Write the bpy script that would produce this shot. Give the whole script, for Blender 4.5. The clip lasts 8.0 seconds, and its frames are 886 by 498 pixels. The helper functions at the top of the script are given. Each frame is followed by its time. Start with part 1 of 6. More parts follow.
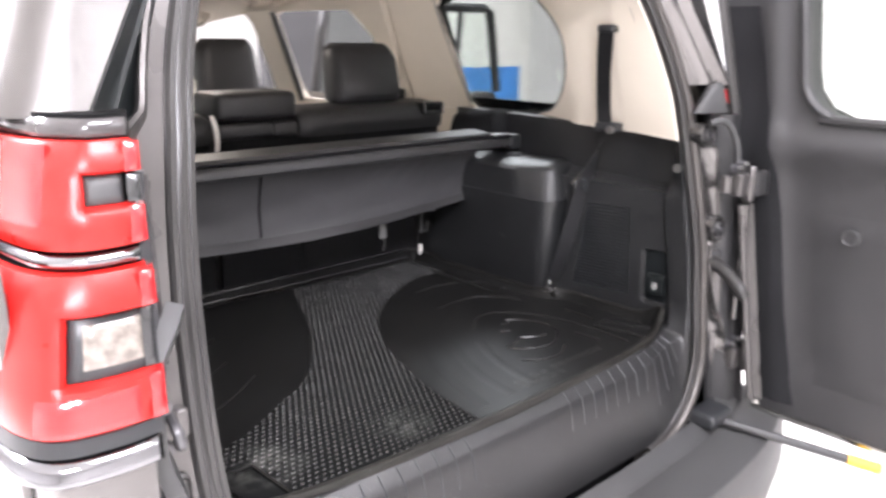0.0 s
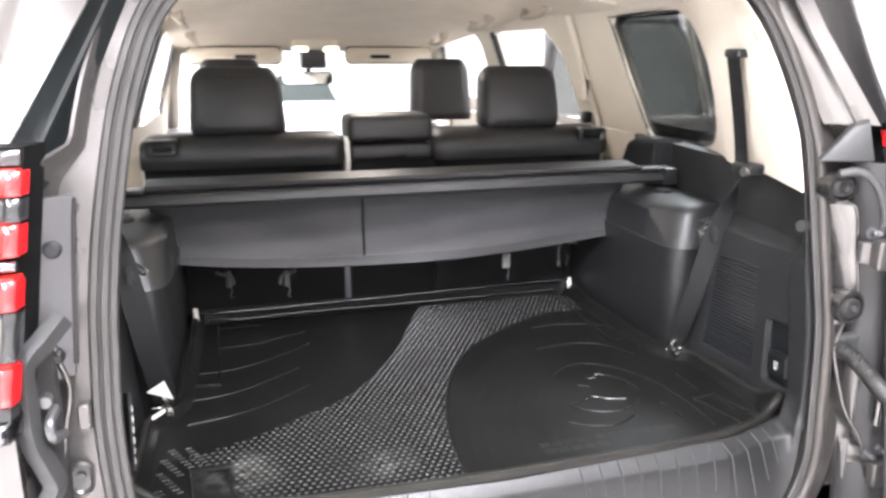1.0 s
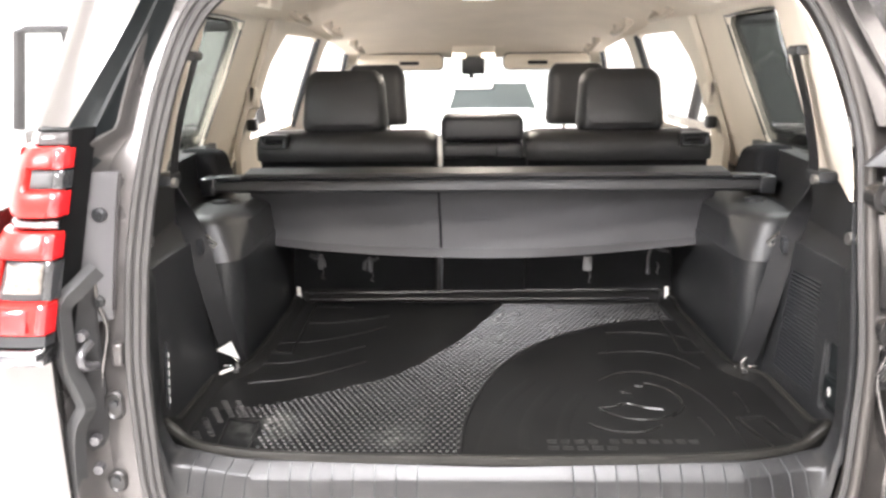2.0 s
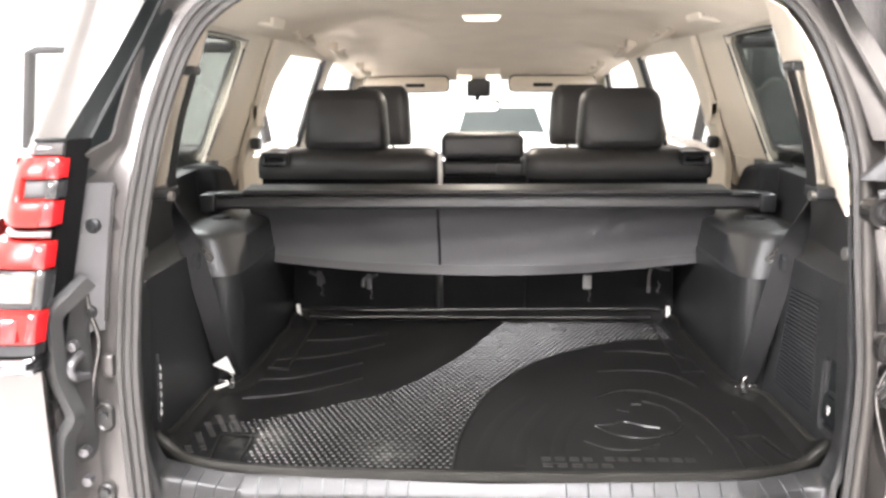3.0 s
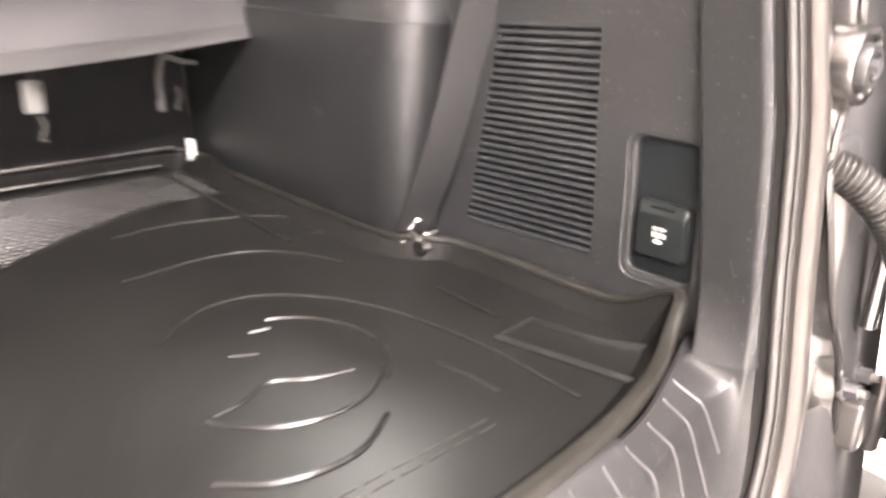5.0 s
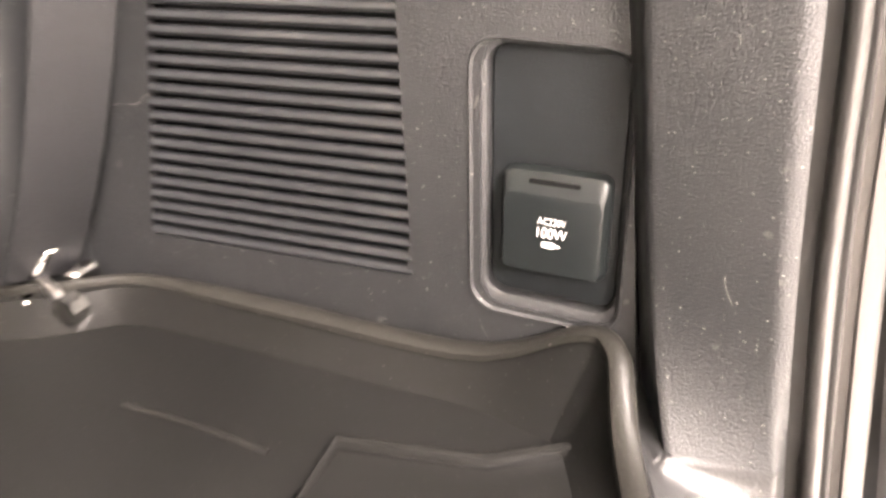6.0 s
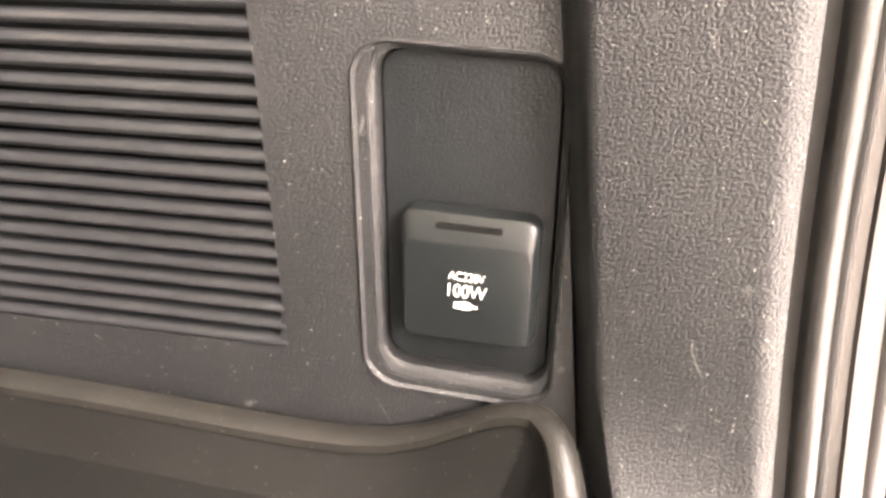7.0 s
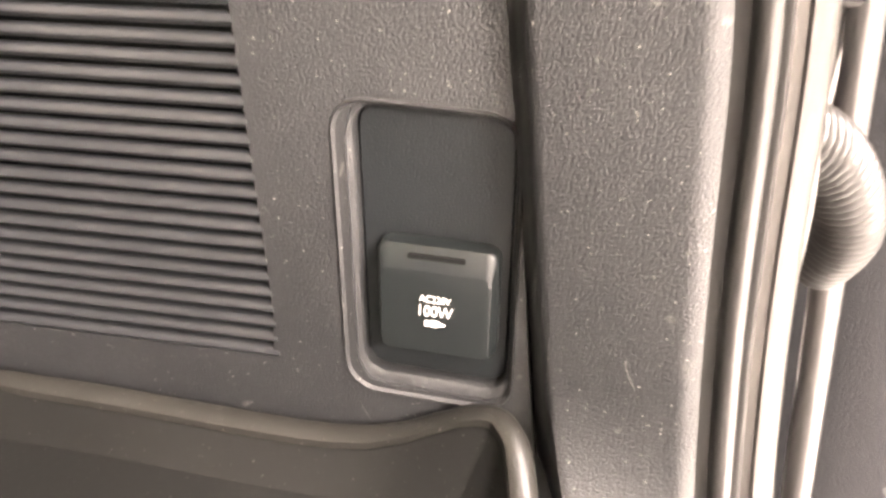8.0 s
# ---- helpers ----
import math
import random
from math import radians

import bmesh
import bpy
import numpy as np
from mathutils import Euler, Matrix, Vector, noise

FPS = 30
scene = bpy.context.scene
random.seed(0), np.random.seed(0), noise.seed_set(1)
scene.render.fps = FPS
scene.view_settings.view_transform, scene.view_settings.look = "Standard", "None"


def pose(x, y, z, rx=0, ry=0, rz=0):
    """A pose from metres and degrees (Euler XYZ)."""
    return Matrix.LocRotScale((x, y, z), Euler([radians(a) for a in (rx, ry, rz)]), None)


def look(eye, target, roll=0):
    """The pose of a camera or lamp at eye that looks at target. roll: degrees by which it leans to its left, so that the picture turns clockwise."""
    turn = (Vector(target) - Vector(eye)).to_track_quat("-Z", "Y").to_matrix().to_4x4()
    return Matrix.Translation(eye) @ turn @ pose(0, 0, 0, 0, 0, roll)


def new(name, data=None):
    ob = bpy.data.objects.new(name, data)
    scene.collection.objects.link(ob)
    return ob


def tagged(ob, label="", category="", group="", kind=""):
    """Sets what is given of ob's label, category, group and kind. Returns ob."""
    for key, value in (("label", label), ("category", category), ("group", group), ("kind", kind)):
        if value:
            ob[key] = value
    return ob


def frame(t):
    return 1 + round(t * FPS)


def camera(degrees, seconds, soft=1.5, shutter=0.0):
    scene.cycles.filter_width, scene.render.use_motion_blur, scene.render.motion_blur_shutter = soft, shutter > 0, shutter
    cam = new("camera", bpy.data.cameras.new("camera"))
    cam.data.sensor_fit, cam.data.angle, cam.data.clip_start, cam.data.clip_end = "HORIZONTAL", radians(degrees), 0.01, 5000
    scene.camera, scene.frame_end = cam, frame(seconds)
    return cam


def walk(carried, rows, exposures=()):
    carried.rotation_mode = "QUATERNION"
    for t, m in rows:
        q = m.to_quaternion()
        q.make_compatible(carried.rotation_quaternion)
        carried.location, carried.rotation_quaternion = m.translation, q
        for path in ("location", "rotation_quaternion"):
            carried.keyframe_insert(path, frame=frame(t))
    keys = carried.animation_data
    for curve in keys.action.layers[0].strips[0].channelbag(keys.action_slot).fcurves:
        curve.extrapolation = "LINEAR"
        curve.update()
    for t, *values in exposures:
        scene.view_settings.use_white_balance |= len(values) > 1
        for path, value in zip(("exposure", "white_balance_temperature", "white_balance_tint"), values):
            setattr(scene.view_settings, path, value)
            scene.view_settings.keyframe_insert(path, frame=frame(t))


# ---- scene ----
cam = camera(61.3, 8.0, soft=2.8, shutter=0.5)
EXPOSURES = [(0, -0.19, 6100, 14), (0.5, 0.21, 6020, 12), (1.0, 0.38, 6080, 11), (1.5, 0.45, 6280, 10), (2.8, 0.43, 6350, 10), (3.5, 0.48, 6350, 10), (4.0, 0.98, 6450, 12), (4.2, 1.17, 6550, 13), (4.6, 1.47, 6750, 14), (5.0, 1.60, 7000, 16), (6.3, 1.84, 7450, 17), (8, 1.95, 7550, 17)]
PATH = [
    (0, (-0.984, -0.843, 1.491), (0.313, 0.582, 0.956), 0.7),
    (0.5, (-0.702, -0.994, 1.513), (0.179, 0.721, 0.978), 0.3),
    (1, (-0.424, -1.069, 1.536), (0.098, 0.79, 1.016), 0.1),
    (1.5, (-0.183, -1.147, 1.536), (-0.038, 0.78, 1.022), -0.3),
    (1.7, (-0.117, -1.169, 1.528), (-0.098, 0.765, 1.017), -0.4),
    (2.8, (-0.019, -1.208, 1.507), (-0.118, 0.742, 1.073), -0.6),
    (3, (-0.025, -1.191, 1.496), (-0.107, 0.76, 1.066), -0.4),
    (3.5, (-0.094, -1.06, 1.416), (-0.108, 0.896, 0.997), -0.3),
    (4, (-0.178, -0.789, 1.325), (0.056, 1.141, 0.854), 0.0),
    (4.5, (-0.099, -0.485, 1.21), (0.705, 1.243, 0.605), 1.3),
    (5, (0.021, -0.212, 1.131), (1.311, 1.142, 0.423), 1.9),
    (5.2, (0.099, -0.149, 1.111), (1.467, 1.104, 0.364), 0.9),
    (6.3, (0.334, 0.095, 1.039), (2.072, 0.552, 0.162), 2.9),
    (6.5, (0.35, 0.095, 1.03), (2.12, 0.514, 0.197), 3.1),
    (7, (0.383, 0.102, 1.04), (2.15, 0.411, 0.156), 3.6),
    (7.5, (0.394, 0.096, 1.049), (2.137, 0.39, 0.113), 3.2),
    (8, (0.361, 0.09, 1.084), (2.087, 0.367, 0.112), 3.7),
]
walk(cam, [(t, look(eye, target, roll)) for t, eye, target, roll in PATH],
     exposures=EXPOSURES)

# ---------------------------------------------------------------- light
world = bpy.data.worlds.new("showroom_air")
scene.world = world
world.use_nodes = True
world.node_tree.nodes["Background"].inputs[0].default_value = (1.0, 0.97, 0.98, 1)
world.node_tree.nodes["Background"].inputs[1].default_value = 0.3


def area_lamp(name, place, target, sx, sy, power, colour):
    data = bpy.data.lights.new(name, "AREA")
    data.shape, data.size, data.size_y, data.energy, data.color = "RECTANGLE", sx, sy, power, colour
    ob = new(name, data)
    ob.matrix_world = look(place, target)
    return ob


for lx, ly, power in ((-2.6, -2.6, 460), (2.6, -2.6, 50), (0.0, -1.4, 215), (-2.6, 2.5, 1000), (2.6, 2.5, 430), (0, 6.5, 800)):
    area_lamp("ceiling_lamp", (lx, ly, 3.36), (lx, ly + 0.001, 0), 1.6, 0.7, power, (1.0, 0.96, 0.975))
area_lamp("cabin_lamp", (0, 1.40, 1.655), (0, 1.401, 0), 0.10, 0.05, 4.0, (1.0, 0.88, 0.74))

# ---------------------------------------------------------------- materials


def material(name, colour, rough=0.5, metal=0.0, grain=0.0, size=400.0, vary=0.15, patch=6.0, coat=0.0, spec=0.5,
             wear=0.0, hairs=1.0, rough_vary=0.12, emit=0.0):
    m = bpy.data.materials.new(name)
    m.use_nodes = True
    nt = m.node_tree
    n, k = nt.nodes, nt.links
    b = n["Principled BSDF"]
    b.inputs["Metallic"].default_value = metal
    b.inputs["Specular IOR Level"].default_value = spec
    b.inputs["Coat Weight"].default_value = coat
    b.inputs["Coat Roughness"].default_value = 0.08
    co = n.new("ShaderNodeTexCoord")
    big = n.new("ShaderNodeTexNoise")
    big.inputs["Scale"].default_value, big.inputs["Detail"].default_value = patch, 5
    k.new(co.outputs["Object"], big.inputs["Vector"])
    ramp = n.new("ShaderNodeMapRange")
    ramp.inputs["From Min"].default_value, ramp.inputs["From Max"].default_value = 0.3, 0.7
    ramp.inputs["To Min"].default_value, ramp.inputs["To Max"].default_value = 1 - vary, 1 + vary
    k.new(big.outputs["Fac"], ramp.inputs["Value"])
    mul = n.new("ShaderNodeVectorMath")
    mul.operation = "SCALE"
    mul.inputs[0].default_value = colour
    k.new(ramp.outputs["Result"], mul.inputs["Scale"])
    base = mul.outputs["Vector"]
    if wear:
        fine = n.new("ShaderNodeTexNoise")
        fine.inputs["Scale"].default_value, fine.inputs["Detail"].default_value = 90, 8
        k.new(co.outputs["Object"], fine.inputs["Vector"])
        cut = n.new("ShaderNodeMapRange")
        cut.inputs["From Min"].default_value, cut.inputs["From Max"].default_value = 0.68, 0.84
        cut.inputs["To Max"].default_value = wear * hairs
        k.new(fine.outputs["Fac"], cut.inputs["Value"])
        speck = n.new("ShaderNodeTexNoise")
        speck.inputs["Scale"].default_value, speck.inputs["Detail"].default_value = 520, 2
        k.new(co.outputs["Object"], speck.inputs["Vector"])
        dots = n.new("ShaderNodeMapRange")
        dots.inputs["From Min"].default_value, dots.inputs["From Max"].default_value = 0.70, 0.76
        dots.inputs["To Max"].default_value = min(0.9, 2.2 * wear)
        k.new(speck.outputs["Fac"], dots.inputs["Value"])
        line = n.new("ShaderNodeTexNoise")
        line.inputs["Scale"].default_value, line.inputs["Detail"].default_value = 16, 1
        line.inputs["Distortion"].default_value = 0.6
        k.new(co.outputs["Object"], line.inputs["Vector"])
        near = n.new("ShaderNodeMath")
        near.operation = "COMPARE"
        near.inputs[1].default_value, near.inputs[2].default_value = 0.5, 0.003
        k.new(line.outputs["Fac"], near.inputs[0])
        area = n.new("ShaderNodeMapRange")
        area.inputs["From Min"].default_value, area.inputs["From Max"].default_value = 0.60, 0.66
        area.inputs["To Max"].default_value = wear * hairs
        mask = n.new("ShaderNodeTexNoise")
        mask.inputs["Scale"].default_value = 34
        k.new(co.outputs["Object"], mask.inputs["Vector"])
        k.new(mask.outputs["Fac"], area.inputs["Value"])
        hair = n.new("ShaderNodeMath")
        hair.operation = "MULTIPLY"
        k.new(near.outputs["Value"], hair.inputs[0])
        k.new(area.outputs["Result"], hair.inputs[1])
        both = n.new("ShaderNodeMath")
        both.operation = "MAXIMUM"
        k.new(dots.outputs["Result"], both.inputs[0])
        k.new(hair.outputs["Value"], both.inputs[1])
        total = n.new("ShaderNodeMath")
        total.operation = "MAXIMUM"
        k.new(both.outputs["Value"], total.inputs[0])
        k.new(cut.outputs["Result"], total.inputs[1])
        mix = n.new("ShaderNodeMix")
        mix.data_type = "RGBA"
        k.new(total.outputs["Value"], mix.inputs["Factor"])
        k.new(base, mix.inputs[6])
        mix.inputs[7].default_value = (0.35, 0.33, 0.3, 1)
        base = mix.outputs[2]
    k.new(base, b.inputs["Base Color"])
    rr = n.new("ShaderNodeMapRange")
    rr.inputs["To Min"].default_value, rr.inputs["To Max"].default_value = max(0.02, rough - rough_vary), min(1, rough + rough_vary)
    k.new(big.outputs["Fac"], rr.inputs["Value"])
    k.new(rr.outputs["Result"], b.inputs["Roughness"])
    if grain:
        g = n.new("ShaderNodeTexNoise")
        g.inputs["Scale"].default_value, g.inputs["Detail"].default_value = size, 3
        k.new(co.outputs["Object"], g.inputs["Vector"])
        bump = n.new("ShaderNodeBump")
        bump.inputs["Strength"].default_value, bump.inputs["Distance"].default_value = grain, 0.0015
        k.new(g.outputs["Fac"], bump.inputs["Height"])
        k.new(bump.outputs["Normal"], b.inputs["Normal"])
    if emit:
        b.inputs["Emission Color"].default_value = (*colour, 1)
        b.inputs["Emission Strength"].default_value = emit
    return m


def glass(name, tint, rough=0.0):
    m = bpy.data.materials.new(name)
    m.use_nodes = True
    nt = m.node_tree
    n, k = nt.nodes, nt.links
    out = n["Material Output"]
    n.remove(n["Principled BSDF"])
    tr = n.new("ShaderNodeBsdfTransparent")
    tr.inputs["Color"].default_value = (*tint, 1)
    gl = n.new("ShaderNodeBsdfGlossy")
    gl.inputs["Roughness"].default_value = rough + 0.01
    fr = n.new("ShaderNodeLayerWeight")
    power = n.new("ShaderNodeMath")
    power.operation = "POWER"
    power.inputs[1].default_value = 4.0
    k.new(fr.outputs["Facing"], power.inputs[0])
    grow = n.new("ShaderNodeMapRange")
    grow.inputs["To Min"].default_value, grow.inputs["To Max"].default_value = 0.03, 0.8
    k.new(power.outputs["Value"], grow.inputs["Value"])
    mix = n.new("ShaderNodeMixShader")
    k.new(grow.outputs["Result"], mix.inputs["Fac"])
    k.new(tr.outputs["BSDF"], mix.inputs[1])
    k.new(gl.outputs["BSDF"], mix.inputs[2])
    k.new(mix.outputs["Shader"], out.inputs["Surface"])
    return m


BLACK = material("black_grained_plastic", (0.0170, 0.0174, 0.0180), 0.36, grain=0.5, size=1000, wear=0.3, spec=0.40, rough_vary=0.06)
BLACK_SMOOTH = material("black_smooth_plastic", (0.0185, 0.0195, 0.021), 0.34, grain=0.12, size=900)
CARPET = material("black_felt", (0.016, 0.016, 0.017), 0.95, grain=1.0, size=900, spec=0.1)
RUBBER = material("black_rubber_mat", (0.0075, 0.0074, 0.0070), 0.33, grain=0.05, size=300, wear=0.05, hairs=0.0, vary=0.18, patch=6, spec=0.11, rough_vary=0.03)
# Dusty rubber, with light on the rim's top put into the colour.
RIMRUBBER = material("lit_dusty_rubber", (0.0135, 0.0129, 0.0113), 0.44, grain=0.12, size=400, wear=0.10, hairs=0.0, vary=0.3, patch=14, spec=0.20)
RIDGERUBBER = material("polished_rubber_ridge", (0.0100, 0.0098, 0.0092), 0.24, grain=0.05, size=300, vary=0.1, spec=0.31, rough_vary=0.04)
SEAL = material("rubber_weatherstrip", (0.034, 0.0325, 0.031), 0.33, grain=0.15, size=300)
LEATHER = material("black_leather", (0.019, 0.019, 0.020), 0.46, grain=0.35, size=420, rough_vary=0.05)
VINYL = material("dark_grey_vinyl", (0.034, 0.034, 0.036), 0.46, grain=0.25, size=500, rough_vary=0.05)
COVERBOARD = material("black_vinyl_board", (0.019, 0.0192, 0.0205), 0.42, grain=0.25, size=600, rough_vary=0.05)
BELT = material("black_belt_webbing", (0.011, 0.011, 0.0118), 0.5, grain=0.5, size=700, spec=0.35)
BEIGE = material("beige_trim", (0.78, 0.71, 0.60), 0.55, grain=0.25, size=500, vary=0.04)
# Greyer than the trim, with shading of handles and slots in the colour.
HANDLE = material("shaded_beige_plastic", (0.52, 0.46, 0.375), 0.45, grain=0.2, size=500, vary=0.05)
HEADLINER = material("beige_headliner_cloth", (0.80, 0.72, 0.61), 0.95, grain=0.5, size=900, vary=0.04, spec=0.15)
PAINT = material("grey_metallic_paint", (0.128, 0.122, 0.119), 0.24, metal=0.9, grain=0.04, size=1500, coat=0.3, vary=0.06, rough_vary=0.03)
# Darker, duller copy of the body paint for inner edges and hinges.
PAINT_IN = material("grey_inner_paint", (0.096, 0.090, 0.087), 0.30, metal=0.6, grain=0.08, size=600, coat=0.12)
WELL = material("black_moulded_plastic", (0.0135, 0.014, 0.0145), 0.39, grain=0.3, size=900, spec=0.52, wear=0.10, rough_vary=0.04)
SCUFF = material("satin_black_scuff_plate", (0.0165, 0.0165, 0.0168), 0.30, grain=0.25, size=700, wear=0.22, hairs=0.5, spec=0.42, rough_vary=0.05)
GREYPLASTIC = material("grey_plastic", (0.035, 0.035, 0.035), 0.48, grain=0.4, size=500)
# PAINT_IN darkened again: the hinge side's light is toned down in the colour.
FLANGEPAINT = material("dimmed_flange_paint", (0.062, 0.057, 0.053), 0.36, metal=0.5, grain=0.06, size=700)
BOOTRUBBER = material("ribbed_sleeve_rubber", (0.020, 0.019, 0.018), 0.34, grain=0.1, size=400, spec=0.4)
GLOSSY = material("glossy_black_plastic", (0.02, 0.02, 0.021), 0.14, coat=0.6)
# Darkened paint: glare on the plate and bolts is toned down in the colour.
EDGEPAINT = material("dimmed_edge_paint", (0.088, 0.086, 0.090), 0.36, metal=0.5, grain=0.05, size=900, coat=0.3)
BANDBASE = material("matt_rubber", (0.006, 0.006, 0.006), 0.85, spec=0.05)
VINYL_LIGHT = material("grey_nylon", (0.11, 0.11, 0.106), 0.4)
GRAINED = material("grained_black_plastic", (0.008, 0.0094, 0.0102), 0.38, spec=0.26, grain=0.28, size=1100)
CAPBLACK = material("deep_black_plastic", (0.0075, 0.0092, 0.0095), 0.36, spec=0.40, grain=0.05, size=900)
# Beyond its dust, light caught by the stud tops is in the colour.
STUD = material("lit_dusty_studs", (0.0145, 0.0142, 0.0135), 0.22, grain=0.15, size=700, vary=0.35, patch=14, wear=0.10, hairs=0.0, spec=0.46)
SMOKED_CHROME = material("smoked_chrome", (0.22, 0.22, 0.23), 0.14, metal=1.0)
CHROME = material("chrome", (0.58, 0.57, 0.55), 0.15, metal=1.0, vary=0.04)
STEEL = material("zinc_steel", (0.5, 0.49, 0.47), 0.35, metal=1.0)
RED = material("red_lamp_lens", (0.46, 0.013, 0.010), 0.32, coat=0.06, vary=0.2, patch=20, spec=0.34)
RED_DEEP = material("deep_red_lamp_lens", (0.42, 0.01, 0.012), 0.12, coat=1.0, vary=0.1)
SMOKE = material("smoked_lamp_lens", (0.04, 0.037, 0.037), 0.16, coat=0.3)
CLEARLENS = material("white_lamp_lens", (0.17, 0.15, 0.13), 0.24, coat=0.2, vary=0.45, patch=70)
WHITE = material("white_paper", (0.8, 0.78, 0.74), 0.6, vary=0.03)
YELLOW = material("yellow_label", (0.75, 0.42, 0.03), 0.5, vary=0.05)
PRINT = material("white_print", (0.72, 0.71, 0.68), 0.5, vary=0.02, emit=0.0)
WALL = material("white_wall_paint", (0.86, 0.85, 0.83), 0.7, grain=0.1, vary=0.03)
TILE = material("white_floor_tile", (0.8, 0.78, 0.75), 0.18, vary=0.03)
CEIL = material("white_ceiling_board", (0.85, 0.84, 0.82), 0.8, vary=0.02)
LAMPGLOW = material("lamp_diffuser", (1.0, 0.97, 0.92), 0.5, vary=0.0, emit=6.0)
CABINGLOW = material("cabin_lamp_diffuser", (1.0, 0.87, 0.70), 0.5, vary=0.0, emit=2.2)
WHITEPAINT = material("white_car_paint", (0.8, 0.79, 0.77), 0.2, coat=1.0, vary=0.02)
DARKPANEL = material("dark_grey_cladding", (0.022, 0.0216, 0.022), 0.5, grain=0.2, size=200)
BLUE = material("blue_poster", (0.06, 0.25, 0.65), 0.5)
CLEAR = glass("clear_glass", (0.92, 0.95, 0.93))
TINT = glass("privacy_glass", (0.54, 0.56, 0.55))
DARKGLASS = material("dark_car_glass", (0.012, 0.016, 0.017), 0.06, coat=0.5, vary=0.1)
MIRROR = material("mirror_face", (0.72, 0.73, 0.75), 0.03, metal=1.0, vary=0.0, rough_vary=0.0)



def dusty(m, centre, reach, amount):
    """Adds a patch of pale dust round a place of the object."""
    n, k = m.node_tree.nodes, m.node_tree.links
    target = n["Principled BSDF"].inputs["Base Color"]
    source = target.links[0].from_socket
    co = n.new("ShaderNodeTexCoord")
    cloud = n.new("ShaderNodeTexNoise")
    cloud.inputs["Scale"].default_value, cloud.inputs["Detail"].default_value = 38, 6
    k.new(co.outputs["Object"], cloud.inputs["Vector"])
    far = n.new("ShaderNodeVectorMath")
    far.operation = "DISTANCE"
    far.inputs[1].default_value = centre
    k.new(co.outputs["Object"], far.inputs[0])
    fade = n.new("ShaderNodeMapRange")
    fade.inputs["From Min"].default_value, fade.inputs["From Max"].default_value = reach, reach * 0.2
    fade.inputs["To Max"].default_value = amount
    k.new(far.outputs["Value"], fade.inputs["Value"])
    broken = n.new("ShaderNodeMapRange")
    broken.inputs["From Min"].default_value, broken.inputs["From Max"].default_value = 0.40, 0.62
    k.new(cloud.outputs["Fac"], broken.inputs["Value"])
    share = n.new("ShaderNodeMath")
    share.operation = "MULTIPLY"
    k.new(fade.outputs["Result"], share.inputs[0])
    k.new(broken.outputs["Result"], share.inputs[1])
    mix = n.new("ShaderNodeMix")
    mix.data_type = "RGBA"
    k.new(share.outputs["Value"], mix.inputs["Factor"])
    k.new(source, mix.inputs[6])
    mix.inputs[7].default_value = (0.20, 0.20, 0.18, 1)
    k.new(mix.outputs[2], target)


for m in (RUBBER, STUD, BANDBASE):
    dusty(m, (-0.455, -0.32, 0.012), 0.085, 0.22)
    dusty(m, (-0.19, -0.36, 0.012), 0.07, 0.14)

# ---------------------------------------------------------------- mesh helpers


def finish(bm, smooth=True):
    bmesh.ops.remove_doubles(bm, verts=bm.verts, dist=1e-5)
    bmesh.ops.recalc_face_normals(bm, faces=bm.faces)
    for f in bm.faces:
        f.smooth = smooth
    for e in bm.edges:
        if len(e.link_faces) == 2 and e.calc_face_angle(0) > radians(38):
            e.smooth = False
    return bm


def part(name, bm, mat, parent=None, label="", smooth=True):
    finish(bm, smooth)
    me = bpy.data.meshes.new(name)
    bm.to_mesh(me)
    bm.free()
    me.materials.append(mat)
    ob = new(name, me)
    if parent is not None:
        ob.parent = parent
    if label:
        tagged(ob, label)
    return ob


def thing(name, label, category, group="", kind="", at=(0, 0, 0)):
    ob = new(name)
    ob.location = at
    ob.empty_display_size = 0.1
    return tagged(ob, label, category, group, kind)


def box(bm, lo, hi, bevel=0.0, seg=2):
    lo, hi = Vector(lo), Vector(hi)
    m = Matrix.Translation((lo + hi) / 2) @ Matrix.Diagonal((*(hi - lo), 1))
    r = bmesh.ops.create_cube(bm, size=1, matrix=m)
    if bevel:
        es = list({e for v in r["verts"] for e in v.link_edges})
        bmesh.ops.bevel(bm, geom=es, offset=bevel, segments=seg, profile=0.5, affect="EDGES")
    return bm


def hull8(bm, pts, bevel=0.0, seg=2):
    """A box from eight corners: bottom four round, then top four round."""
    v = [bm.verts.new(p) for p in pts]
    fs = [bm.faces.new([v[i] for i in q]) for q in ((3, 2, 1, 0), (4, 5, 6, 7), (0, 1, 5, 4), (1, 2, 6, 5), (2, 3, 7, 6), (3, 0, 4, 7))]
    if bevel:
        es = list({e for f in fs for e in f.edges})
        bmesh.ops.bevel(bm, geom=es, offset=bevel, segments=seg, profile=0.5, affect="EDGES")
    return bm


def loft(bm, loops, closed=True, cap_start=True, cap_end=True):
    rows = [[bm.verts.new(p) for p in lp] for lp in loops]
    n = len(rows[0])
    for a, b in zip(rows, rows[1:]):
        for i in range(n if closed else n - 1):
            j = (i + 1) % n
            bm.faces.new((a[i], a[j], b[j], b[i]))
    if closed and cap_start:
        bm.faces.new(rows[0][::-1])
    if closed and cap_end:
        bm.faces.new(rows[-1])
    return bm


